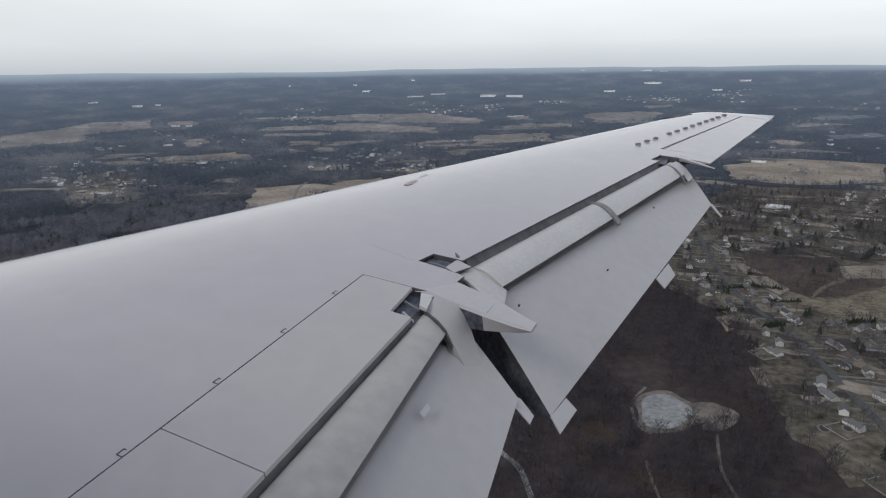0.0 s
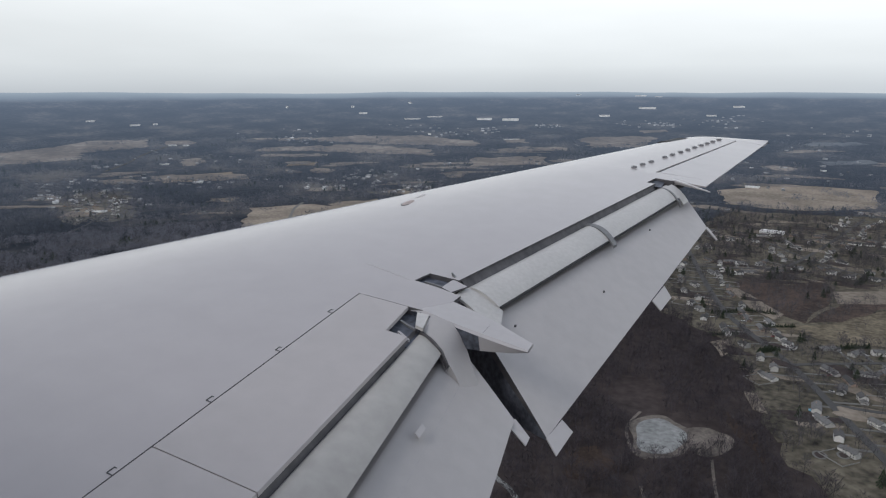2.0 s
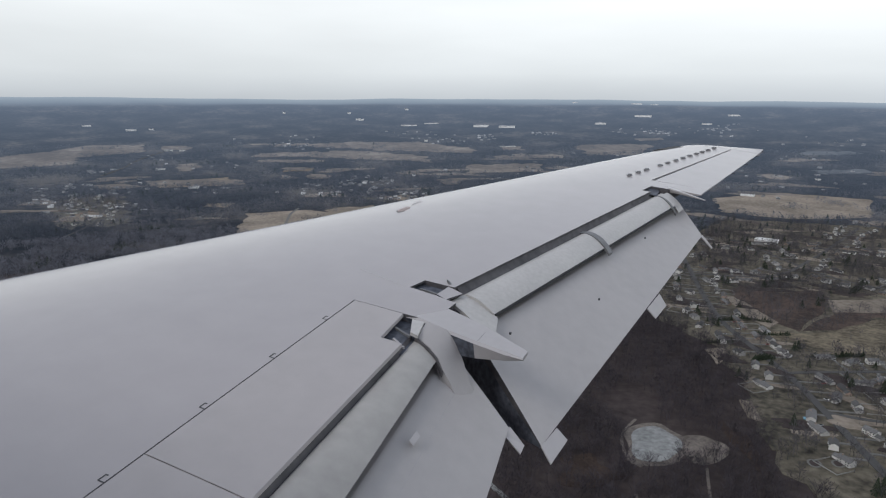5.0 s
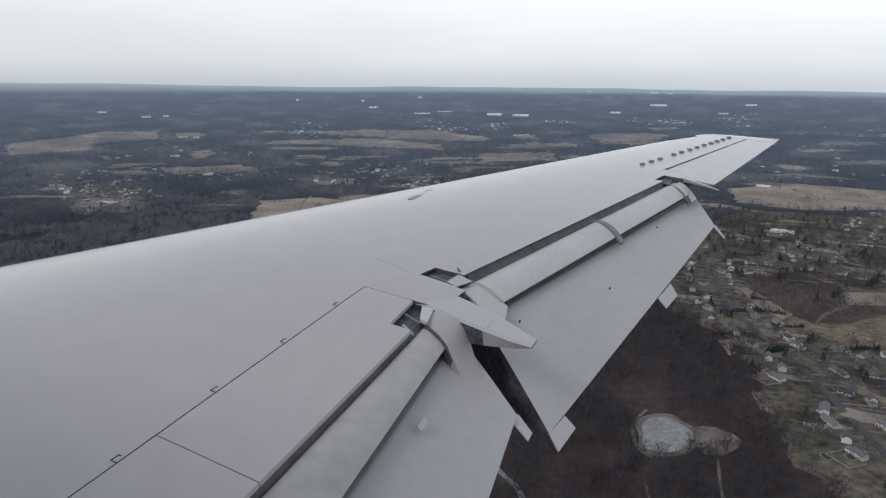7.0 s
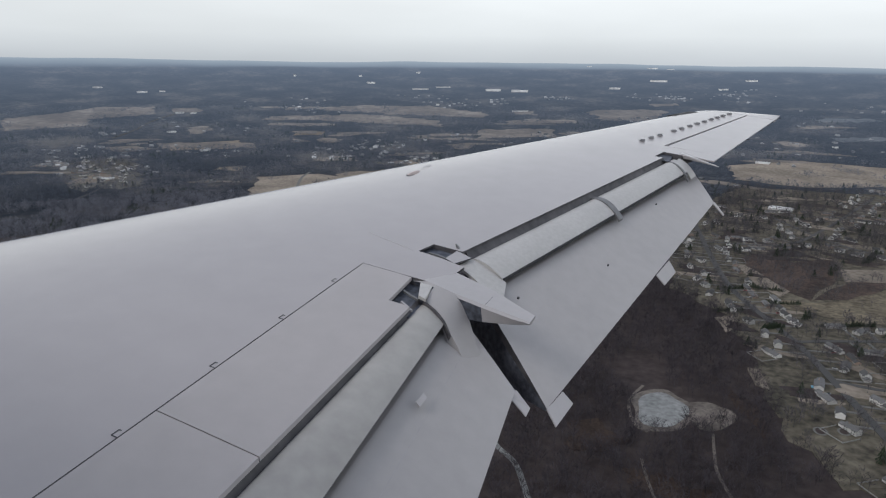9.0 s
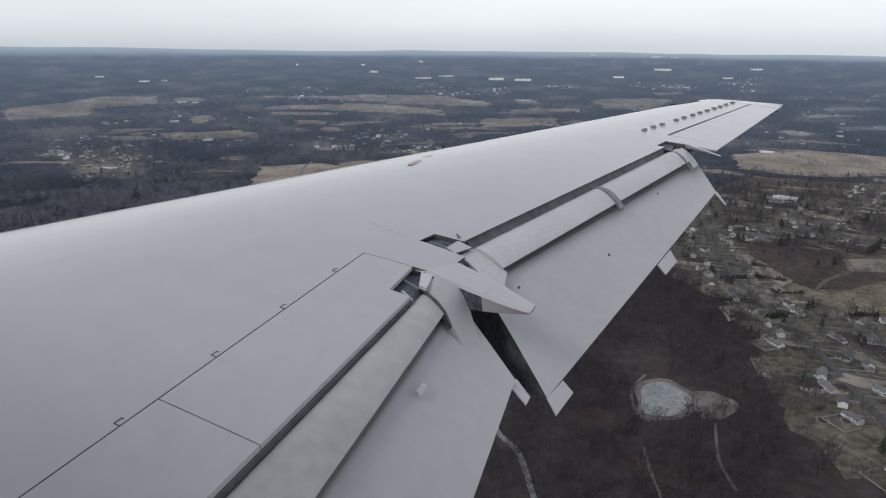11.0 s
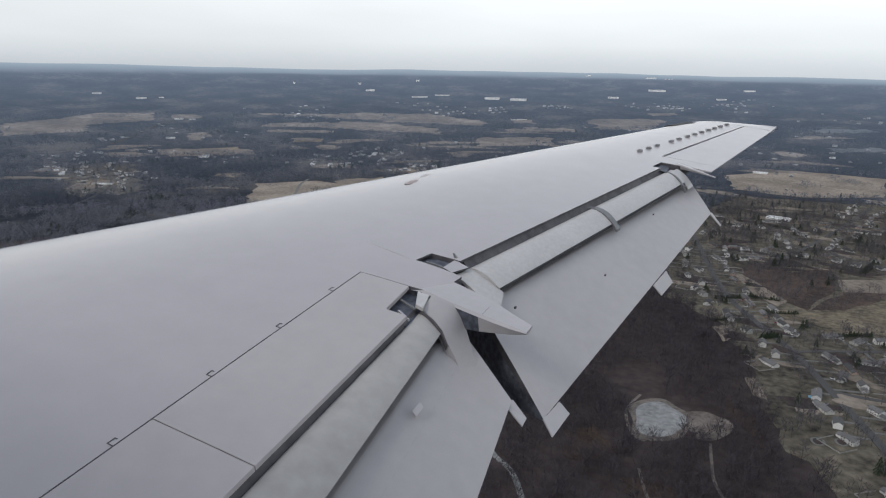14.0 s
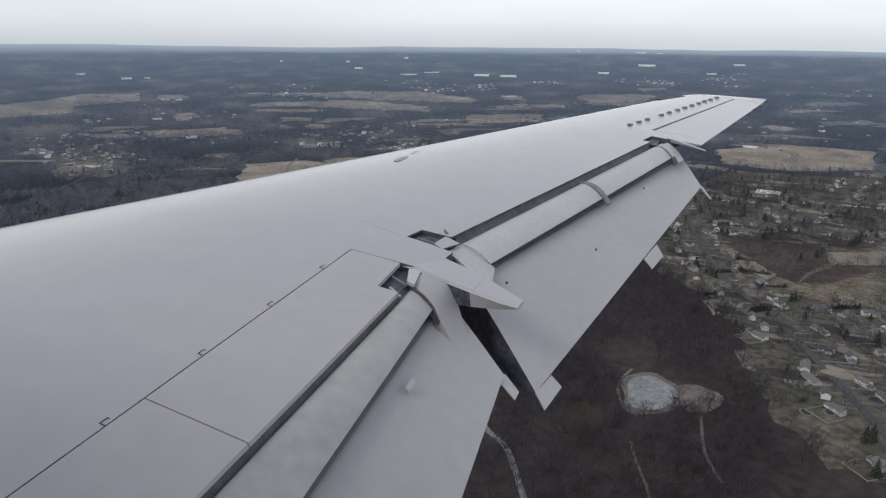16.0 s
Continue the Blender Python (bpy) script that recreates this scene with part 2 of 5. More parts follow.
def distance_material(name="hazy_distance", tones=((0.024, 0.027, 0.033), (0.050, 0.050, 0.054), (0.115, 0.104, 0.095))):
    """Far land, dull woods and pale clearings, with haze mixed in as pale glow."""
    m = bpy.data.materials.new(name)
    m.use_nodes = True
    n, l = m.node_tree.nodes, m.node_tree.links
    b, out = n["Principled BSDF"], n["Material Output"]
    b.inputs["Roughness"].default_value, b.inputs["Specular IOR Level"].default_value = 1.0, 0.0
    t = n.new("ShaderNodeTexCoord")
    mp = n.new("ShaderNodeMapping")
    l.new(t.outputs["Object"], mp.inputs[0])
    a, c = n.new("ShaderNodeTexNoise"), n.new("ShaderNodeTexNoise")
    a.inputs["Scale"].default_value, a.inputs["Detail"].default_value = 0.006, 10
    c.inputs["Scale"].default_value, c.inputs["Detail"].default_value = 0.045, 6
    l.new(mp.outputs[0], a.inputs["Vector"])
    l.new(mp.outputs[0], c.inputs["Vector"])
    mix = n.new("ShaderNodeMath")
    mix.operation = "MULTIPLY_ADD"
    mix.inputs[1].default_value = 0.35
    l.new(c.outputs["Fac"], mix.inputs[0])
    h = n.new("ShaderNodeMath")
    h.operation = "MULTIPLY"
    h.inputs[1].default_value = 0.65
    l.new(a.outputs["Fac"], h.inputs[0])
    l.new(h.outputs[0], mix.inputs[2])
    r = n.new("ShaderNodeValToRGB")
    els = r.color_ramp.elements
    els[0].position, els[0].color = 0.42, (*tones[0], 1)
    els[1].position, els[1].color = 0.64, (*tones[2], 1)
    e = els.new(0.54)
    e.color = (*tones[1], 1)
    l.new(mix.outputs[0], r.inputs[0])
    l.new(r.outputs[0], b.inputs["Base Color"])
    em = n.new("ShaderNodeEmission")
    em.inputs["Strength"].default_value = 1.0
    # the haze glow's share grows with the way from the middle of the sheet
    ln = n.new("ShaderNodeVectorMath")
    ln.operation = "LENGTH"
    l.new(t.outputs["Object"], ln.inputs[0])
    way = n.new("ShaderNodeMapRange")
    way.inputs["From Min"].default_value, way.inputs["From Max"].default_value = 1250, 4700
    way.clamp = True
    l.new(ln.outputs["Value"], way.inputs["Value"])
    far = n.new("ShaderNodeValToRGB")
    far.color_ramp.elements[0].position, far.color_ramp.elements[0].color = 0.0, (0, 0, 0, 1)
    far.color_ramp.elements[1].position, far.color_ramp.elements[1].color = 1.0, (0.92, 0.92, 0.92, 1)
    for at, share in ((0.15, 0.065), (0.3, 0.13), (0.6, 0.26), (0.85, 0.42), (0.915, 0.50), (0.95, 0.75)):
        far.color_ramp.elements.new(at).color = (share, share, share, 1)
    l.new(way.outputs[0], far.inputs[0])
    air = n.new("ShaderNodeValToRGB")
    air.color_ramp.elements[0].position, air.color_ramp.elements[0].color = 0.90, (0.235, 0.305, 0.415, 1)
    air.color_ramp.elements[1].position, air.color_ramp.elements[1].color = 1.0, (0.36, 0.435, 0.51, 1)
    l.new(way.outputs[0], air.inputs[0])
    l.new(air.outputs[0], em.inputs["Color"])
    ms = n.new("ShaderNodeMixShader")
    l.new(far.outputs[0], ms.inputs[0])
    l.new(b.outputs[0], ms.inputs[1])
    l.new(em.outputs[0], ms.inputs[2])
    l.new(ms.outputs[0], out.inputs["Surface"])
    return m


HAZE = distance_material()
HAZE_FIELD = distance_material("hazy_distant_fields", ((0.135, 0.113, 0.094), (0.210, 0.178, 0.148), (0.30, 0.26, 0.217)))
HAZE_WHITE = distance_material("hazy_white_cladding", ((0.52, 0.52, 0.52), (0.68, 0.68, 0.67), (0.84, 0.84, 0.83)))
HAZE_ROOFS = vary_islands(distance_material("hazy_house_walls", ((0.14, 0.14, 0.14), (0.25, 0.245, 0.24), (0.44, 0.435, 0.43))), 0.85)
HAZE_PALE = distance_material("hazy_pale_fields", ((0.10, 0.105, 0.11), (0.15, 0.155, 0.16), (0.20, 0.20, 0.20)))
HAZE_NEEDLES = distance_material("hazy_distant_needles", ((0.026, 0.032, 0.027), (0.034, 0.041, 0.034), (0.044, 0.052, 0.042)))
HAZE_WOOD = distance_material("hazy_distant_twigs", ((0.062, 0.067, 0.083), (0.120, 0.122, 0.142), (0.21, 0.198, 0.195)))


# ---- building helpers ----
def mesh_of(name, verts, faces, material, smooth=False):
    me = bpy.data.meshes.new(name)
    me.from_pydata([tuple(v) for v in verts], [], faces)
    me.materials.append(material)
    if smooth:
        me.polygons.foreach_set("use_smooth", [True] * len(me.polygons))
    me.update()
    return me


def part(name, shape, material, parent=None, label="", smooth=False):
    """Links a shape (vertices, faces) as one mesh object, under a thing or a part."""
    ob = new(name, mesh_of(name, *shape, material, smooth))
    if parent:
        ob.parent = parent
    if label:
        ob["label"] = label
    return ob


def loft(sections, closed=True, caps=True):
    """A skin over rows of points, all rows of the same length."""
    k = len(sections[0])
    verts = [p for s in sections for p in s]
    faces = []
    for i in range(len(sections) - 1):
        for j in range(k if closed else k - 1):
            a, b = i * k + j, i * k + (j + 1) % k
            faces.append((a, a + k, b + k, b))
    if closed and caps:
        faces.append(tuple(range(k)))
        faces.append(tuple(reversed(range((len(sections) - 1) * k, len(sections) * k))))
    return verts, faces


def box(cx, cy, cz, sx, sy, sz, bevel=0.0):
    """A block with chamfered upright and top edges, on its centre."""
    x, y, z = sx / 2, sy / 2, sz / 2
    b = min(bevel, x * 0.9, y * 0.9, z * 0.9)
    if b <= 0:
        ring = lambda zz, i: [(cx - x + i, cy - y + i, zz), (cx + x - i, cy - y + i, zz), (cx + x - i, cy + y - i, zz), (cx - x + i, cy + y - i, zz)]
        return loft([ring(cz - z, 0), ring(cz + z, 0)])

    def oct_ring(zz, i):
        pts = []
        for sxx, syy in ((-1, -1), (1, -1), (1, 1), (-1, 1)):
            p, q = (cx + sxx * (x - i), cy + syy * (y - b - i)), (cx + sxx * (x - b - i), cy + syy * (y - i))
            pts += [(*p, zz), (*q, zz)] if sxx * syy > 0 else [(*q, zz), (*p, zz)]
        return pts

    return loft([oct_ring(cz - z, 0), oct_ring(cz + z - b, 0), oct_ring(cz + z, b * 0.8)])


def merge(*shapes):
    verts, faces = [], []
    for v, f in shapes:
        k = len(verts)
        verts += list(v)
        faces += [tuple(i + k for i in q) for q in f]
    return verts, faces


def V(*p):
    return Vector(p)


# ---- the wing, in the airframe's axes ----
def x_le(y):
    """The leading edge, with the rounded tip."""
    x = -9.973 + 0.5551 * y
    if y > 15.35:
        s = min(1.0, (y - 15.35) / 0.42)
        x += (1 - math.sqrt(max(0.0, 1 - s * s))) * 1.0
    if y > 13.6:
        x += 0.16 * (min(1.0, (y - 13.6) / 2.1)) ** 2
    return x


def x_te(y):
    return -2.48 + 0.19 * y if y > 5.5 else -1.435


def chord(y):
    return x_te(y) + 9.973 - 0.5551 * y


def bulge(u):
    u = max(0.0, u)
    return 0.65 * (0.2969 * math.sqrt(u) - 0.126 * u - 0.3516 * u * u + 0.2843 * u**3 - 0.1015 * u**4)


def chord_z(u, y):
    return -2.1 + 0.06116 * y - chord(y) * (0.055 + 0.035 * (u - 0.5))


def tip_fade(y):
    return 1.0 if y < 15.35 else math.sqrt(max(0.02, 1 - min(1.0, (y - 15.35) / 0.43) ** 2))


def top(x, y, lift=0.0):
    """A place on the wing's upper skin."""
    c = chord(y)
    u = (x - (-9.973 + 0.5551 * y)) / c
    f = tip_fade(y)
    z = chord_z(u, y) + c * bulge(u) * f
    if f < 1:
        z = chord_z(u, y) + c * (bulge(u) * f + (1 - f) * 0.03)
    return V(x, y, z + lift)


def under(x, y):
    c = chord(y)
    u = (x - (-9.973 + 0.5551 * y)) / c
    return V(x, y, chord_z(u, y) - c * bulge(u) * 0.75 * tip_fade(y))


def flap_line(y):
    """The aft edge of the upper skin ahead of the outboard flap."""
    return -2.555 + (y - 6.172) * 0.2625


def aileron_line(y):
    return -1.36 + (y - 11.784) * 0.3141


# stations of the main skin: distance out, aft end of the upper skin, aft end of the lower skin
STATIONS = []
for y in np.linspace(-0.6, 5.44, 14):
    STATIONS.append((float(y), -3.210 - 0.0085 * float(y), -3.0))
STATIONS += [(5.445, -2.55, -2.9), (5.7, -2.42, -2.9), (5.90, -2.40, -2.9), (5.94, -2.62, -2.9), (5.968, -2.88, -2.9)]
STATIONS += [(5.972, -2.93, -3.1), (6.20, -2.87, -3.05)]
STATIONS += [(6.204, flap_line(6.204), -2.75)]
for y in np.linspace(6.6, 11.06, 12):
    STATIONS.append((float(y), flap_line(float(y)), flap_line(float(y)) - 0.22))
STATIONS += [(11.064, -1.395, -1.6), (11.40, -1.305, -1.5)]
STATIONS += [(11.404, -1.02, -1.02), (11.60, -0.95, -0.95)]
STATIONS += [(11.78, -0.89, -0.89)]
for y in np.linspace(11.784, 15.30, 12):
    STATIONS.append((float(y), aileron_line(float(y)), aileron_line(float(y))))
STATIONS += [(15.34, aileron_line(15.34), aileron_line(15.34))]
for y in (15.36, 15.42, 15.50, 15.58, 15.65, 15.71, 15.75, 15.768):
    STATIONS.append((y, -3.0 + 0.2145 * y, -3.0 + 0.2145 * y))


def skin_section(y, xa, xb):
    n = 30
    le = x_le(y)
    row = []
    for i in range(n + 1):
        s = 1 - math.cos(math.pi / 2 * (1 - i / n))
        row.append(top(le + (xa - le) * s, y))
    for i in range(1, n + 1):
        s = 1 - math.cos(math.pi / 2 * (i / n))
        row.append(under(le + (xb - le) * s, y))
    if xa - xb > 0.05:
        last, first = row[-1], row[0]
        row.append(V(last.x, last.y, max(last.z + 0.05, first.z - 0.28)))
        row.append(V(first.x - 0.16, first.y, first.z - 0.10))
        row.append(V(first.x, first.y, first.z - 0.022))
    else:
        last, first = row[-1], row[0]
        row += [last.lerp(first, 0.25), last.lerp(first, 0.5), last.lerp(first, 0.8)]
    return row


wing = tagged(new("airplane_wing"), "light grey painted airliner wing with flaps fully lowered", "airplane wing")
wing.matrix_world = AIRFRAME
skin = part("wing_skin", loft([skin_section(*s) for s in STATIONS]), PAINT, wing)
for p in skin.data.polygons:
    p.use_smooth = len(p.vertices) == 4
skin.data.set_sharp_from_angle(angle=radians(35))
# shade in the cut edges and flap bays is painted as dark colour
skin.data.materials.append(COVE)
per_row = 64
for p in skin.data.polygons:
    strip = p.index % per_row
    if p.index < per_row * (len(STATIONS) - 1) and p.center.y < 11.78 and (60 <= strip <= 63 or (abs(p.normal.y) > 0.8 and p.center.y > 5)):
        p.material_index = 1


def skin_plate(x0, x1, y0, y1, thick=0.03, nx=6, ny=8, lift=0.0):
    """A thick plate that follows the upper skin; x0 and x1 are functions of y."""
    ys = [y0 + (y1 - y0) * i / ny for i in range(ny + 1)]
    rows = []
    for y in ys:
        a, b = x0(y), x1(y)
        upper = [top(a + (b - a) * j / nx, y, lift) for j in range(nx + 1)]
        lower = [V(p.x + (0.004 if j else 0), p.y, p.z - thick) for j, p in enumerate(upper)]
        rows.append(upper + lower[::-1])
    return loft(rows)


def darkened(ob, test):
    """Paints the faces whose normal passes the test in the gaps' dark shade."""
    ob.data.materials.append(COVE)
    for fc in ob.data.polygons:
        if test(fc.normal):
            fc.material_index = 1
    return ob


hinge_x = lambda y: -3.199 - 0.0085 * y
spoiler_te = lambda y: -2.422 - (y - 2.878) * 0.0358
SPOILERS = ((-0.4, 2.884, spoiler_te), (2.894, 4.945, spoiler_te), (4.945, 5.434, lambda y: -2.70 - (y - 4.98) * 0.07))
inner = part("spoiler_panel", skin_plate(hinge_x, SPOILERS[0][2], 0.3, 2.885), SPOILER_PAINT, wing)
outer = part("spoiler_panel", merge(skin_plate(hinge_x, spoiler_te, 2.895, 4.945), skin_plate(hinge_x, SPOILERS[2][2], 4.945, 5.434)), SPOILER_PAINT, wing)
# the aft edges carry the gap's shade as dark colour
for panel in (inner, outer):
    darkened(panel, lambda n: n.x > 0.7)
# dark backing added beneath the panels' seams to keep the gaps dark
part("spoiler_bay", loft([[top(-3.4, y, -0.09), top(-3.0, y, -0.09), top(-3.0, y, -0.12), top(-3.4, y, -0.12)] for y in (0.3, 2.0, 3.5, 5.44)]), COVE, wing)
part("spoiler_seam_backing", loft([[top(x, 2.86, -0.04), top(x, 2.92, -0.04), top(x, 2.92, -0.08), top(x, 2.86, -0.08)] for x in (-3.2, -2.9, -2.6)]), COVE, wing)
# bracket-shaped hinge cut-outs along the panels' front edge
for y in (2.62, 3.45, 4.23, 4.99):
    bars = []
    for (ax, ay, bx, by) in ((hinge_x(y) - 0.01, y - 0.028, hinge_x(y) - 0.052, y - 0.028), (hinge_x(y) - 0.052, y - 0.03, hinge_x(y) - 0.052, y + 0.03), (hinge_x(y) - 0.052, y + 0.028, hinge_x(y) - 0.034, y + 0.028)):
        dx, dy = bx - ax, by - ay
        k = math.hypot(dx, dy)
        ox, oy = -dy / k * 0.0038, dx / k * 0.0038
        bars.append(loft([[top(px + ox, py + oy, 0.003), top(px - ox, py - oy, 0.003), top(px - ox, py - oy, -0.01), top(px + ox, py + oy, -0.01)] for px, py in ((ax, ay), (bx, by))]))
    part("hinge_slot", merge(*bars), SEAM, wing, "dark bracket-shaped hinge cut-out")


def foil(le0, te0, le1, te1, thick, n=14, spans=6, camber=0.0, under_part=0.35):
    """A small lifting surface between two end chords; thick and camber are shares of the chord."""
    rows = []
    for i in range(spans + 1):
        s = i / spans
        a, b = le0.lerp(le1, s), te0.lerp(te1, s)
        d = b - a
        span = (le1 - le0).normalized()
        up = span.cross(d).normalized()
        if up.z < 0:
            up = -up
        c = d.length
        row = []
        for j in range(n + 1):
            u = (1 - math.cos(math.pi * (1 - j / n))) / 2
            y = 5 * thick * (0.2969 * math.sqrt(u) - 0.126 * u - 0.3516 * u * u + 0.2843 * u**3 - 0.1015 * u**4)
            row.append(a + d * u + up * (c * (y + camber * 4 * u * (1 - u))))
        for j in range(1, n):
            u = (1 - math.cos(math.pi * j / n)) / 2
            y = 5 * thick * (0.2969 * math.sqrt(u) - 0.126 * u - 0.3516 * u * u + 0.2843 * u**3 - 0.1015 * u**4)
            row.append(a + d * u + up * (c * (-under_part * y + camber * 4 * u * (1 - u)) - 0.004))
        rows.append(row)
    return loft(rows)


def smooth_part(name, shape, material, parent, label="", angle=35):
    ob = part(name, shape, material, parent, label, smooth=True)
    ob.data.set_sharp_from_angle(angle=radians(angle))
    return ob


# outboard flap: the small forward vane and the main panel behind it
VANE_OUT = (V(-2.47, 6.25, -1.975), V(-2.10, 6.15, -2.10), V(-1.165, 11.32, -1.595), V(-0.875, 11.06, -1.71))
vane_out = smooth_part("flap_vane", foil(*VANE_OUT, 0.16, camber=0.06), VANE_PAINT, wing)
FLAP_OUT = (V(-2.214, 5.868, -2.225), V(-1.37, 5.305, -2.934), V(-0.834, 11.46, -1.81), V(-0.462, 10.821, -2.125))
flap_out = darkened(smooth_part("flap", foil(*FLAP_OUT, 0.035, under_part=2.2), FLAP_PAINT, wing), lambda n: n.y < -0.8)
# inboard flap
VANE_IN = (V(-2.495, 5.20, -2.085), V(-2.245, 5.20, -2.175), V(-2.34, 1.2, -2.515), V(-1.875, 1.2, -2.69))
vane_in = smooth_part("flap_vane", foil(*VANE_IN, 0.17, camber=0.06), VANE_GRIMY, wing, "grimy pale grey flap vane")
FLAP_IN = (V(-2.293, 5.482, -2.251), V(-1.607, 5.142, -2.729), V(-1.958, 1.2, -2.839), V(-1.10, 1.2, -3.355))
flap_in = darkened(smooth_part("flap", foil(*FLAP_IN, 0.035, under_part=2.2), FLAP_PAINT, wing), lambda n: n.y > 0.8)


def plate(corners, thick=0.012):
    """A flat plate with the given corners, thickened downwards."""
    n = (corners[1] - corners[0]).cross(corners[-1] - corners[0]).normalized()
    if n.z < 0:
        n = -n
    return loft([[p for p in corners], [p - n * thick for p in corners]])


# dark panels that close the flap bays from below, ahead of the vanes
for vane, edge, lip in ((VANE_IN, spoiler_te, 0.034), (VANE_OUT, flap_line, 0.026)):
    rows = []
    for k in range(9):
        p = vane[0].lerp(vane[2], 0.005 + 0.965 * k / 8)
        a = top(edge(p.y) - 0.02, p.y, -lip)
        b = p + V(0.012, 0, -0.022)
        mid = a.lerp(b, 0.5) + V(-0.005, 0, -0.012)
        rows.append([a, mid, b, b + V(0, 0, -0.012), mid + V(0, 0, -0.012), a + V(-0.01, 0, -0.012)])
    smooth_part("cove_door", loft(rows), COVE, wing, "mottled dark grey panel in the flap bay")
# dark strips added for the shadow line under the vanes' trailing edges
for vane, holder, drop in ((VANE_IN, vane_in, 0.024), (VANE_OUT, vane_out, 0.045)):
    rows = []
    for k in range(7):
        p = vane[1].lerp(vane[3], 0.01 + 0.975 * k / 6)
        rows.append([p + V(-0.022, 0, -0.006), p + V(-0.010, 0, -0.010), p + V(-0.014, 0, -drop), p + V(-0.026, 0, -drop)])
    part("vane_shadow_strip", loft(rows), SEAM, holder, "dark strip for the shadow line under the vane")
# dark plate added to fill the gap below the flap's end beside the fairing
part("flap_gap_plate", loft([[p + V(0, 0, -0.012), p + V(0, 0.012, -0.012), p + V(0, 0.012, -d), p + V(0, 0, -d)] for p, d in ((FLAP_OUT[0].lerp(FLAP_OUT[1], u) + V(0, 0.004, 0), 0.80 - 0.77 * u) for u in (-0.28, 0.02, 0.35, 0.7, 0.985))]), DARK_NAVY, flap_out, "dark navy plate that fills the gap below the flap's end")
# the flaps' rounded noses, which run forward under the vanes
for surface, holder in ((FLAP_IN, flap_in), (FLAP_OUT, flap_out)):
    rows = []
    for k in range(9):
        p, q = surface[0].lerp(surface[2], k / 8), surface[1].lerp(surface[3], k / 8)
        r = p.lerp(q, 0.03) + V(0, 0, -0.004)
        rows.append([r, p + V(-0.02, 0, -0.004), p + V(-0.07, 0, -0.012), p + V(-0.14, 0, -0.03), p + V(-0.21, 0, -0.06), p + V(-0.25, 0, -0.10), p + V(-0.22, 0, -0.14), r + V(0, 0, -0.05)])
    smooth_part("flap_nose", loft(rows), FLAP_PAINT, holder)
# plates that stand behind the flaps' trailing edges
part("tab", plate([V(-1.37, 5.305, -2.934), V(-1.313, 5.604, -2.896), V(-1.208, 5.584, -2.985), V(-1.262, 5.23, -3.04)]), FAIRING_PAINT, flap_out, "pale tab behind the flap's corner")
part("tab", plate([V(-0.889, 8.182, -2.518), V(-0.807, 8.643, -2.455), V(-0.707, 8.533, -2.565), V(-0.78, 8.137, -2.617)]), FLAP_PAINT, flap_out)
part("tab", plate([V(-0.47, 10.78, -2.13), V(-0.455, 10.86, -2.12), V(-0.30, 10.80, -2.29), V(-0.31, 10.77, -2.30)]), FLAP_PAINT, flap_out)
part("tab", plate([V(-1.645, 5.06, -2.735), V(-1.60, 5.15, -2.72), V(-1.46, 5.11, -2.845), V(-1.46, 5.0, -2.865)]), FAIRING_PAINT, flap_in)


def over(vane, y_at, width, lift, u0=-0.15, u1=1.35, n=14, bend=0.55):
    """A strap that arches over a vane from its nose to the panel behind it."""
    le0, te0, le1, te1 = vane
    rows = []
    for j in range(n + 1):
        u = u0 + (u1 - u0) * j / n
        row = []
        for s in (y_at - width / 2, y_at + width / 2):
            p, q = le0.lerp(le1, s), te0.lerp(te1, s)
            d = q - p
            up = (le1 - le0).normalized().cross(d).normalized()
            if up.z < 0:
                up = -up
            c = d.length
            h = 0.20 * 4 * max(-0.5, u * (1 - u)) * bend + 0.02
            row.append(p + d * u + up * (c * h + lift))
        row += [row[1] - up * 0.035, row[0] - up * 0.035]
        rows.append(row)
    return loft(rows)


smooth_part("vane_bracket", over(VANE_OUT, 0.503, 0.020, 0.015, u1=1.25), STEEL, wing, "grey metal strap arching over the vane")
smooth_part("vane_end_rib", over(VANE_OUT, 0.962, 0.007, 0.012, u0=-0.05, u1=1.3), STEEL, wing)
# covers that close the flaps' ends beside the fairing
smooth_part("flap_end_cover", foil(V(-2.47, 6.24, -1.965), V(-2.06, 6.16, -2.14), V(-2.52, 5.99, -1.975), V(-1.97, 5.78, -2.26), 0.06, camber=0.03), VANE_PAINT, wing)
flap_in_z = lambda x, y: -2.251 - 0.6541 * (x + 2.293) + 0.0861 * (y - 5.482)
BLOCK = [(V(-2.463, 5.159, -2.035), V(-2.465, 5.391, -1.975)), (V(-2.315, 5.098, -2.085), V(-2.225, 5.291, -1.995)), (V(-2.220, 5.074, -2.165), V(-2.149, 5.30, -2.10)), (V(-2.150, 5.032, -2.262), V(-2.10, 5.31, -2.22)), (V(-2.085, 5.030, -2.37), V(-1.99, 5.24, -2.44)), (V(-1.99, 4.98, flap_in_z(-1.99, 4.98) - 0.015), V(-1.86, 5.20, flap_in_z(-1.86, 5.20) - 0.015))]
smooth_part("flap_end_cover", loft([[a, a.lerp(b, 0.5) + V(0, 0, 0.008), b, b - V(0.03, 0, 0.09), a - V(0.03, 0, 0.09)] for a, b in BLOCK]), FLAP_PAINT, wing, "", 50)
# dark strip added for the shaded side of the flap's end cover
part("flap_end_shade", loft([[a + V(-0.004, -0.016, -0.006), a + V(0, -0.002, -0.006), a + V(-0.02, -0.002, -0.055), a + V(-0.02, -0.012, -0.055)] for a, _ in BLOCK[:4]]), COVE, wing, "dark strip for the shaded side of the flap's end cover")
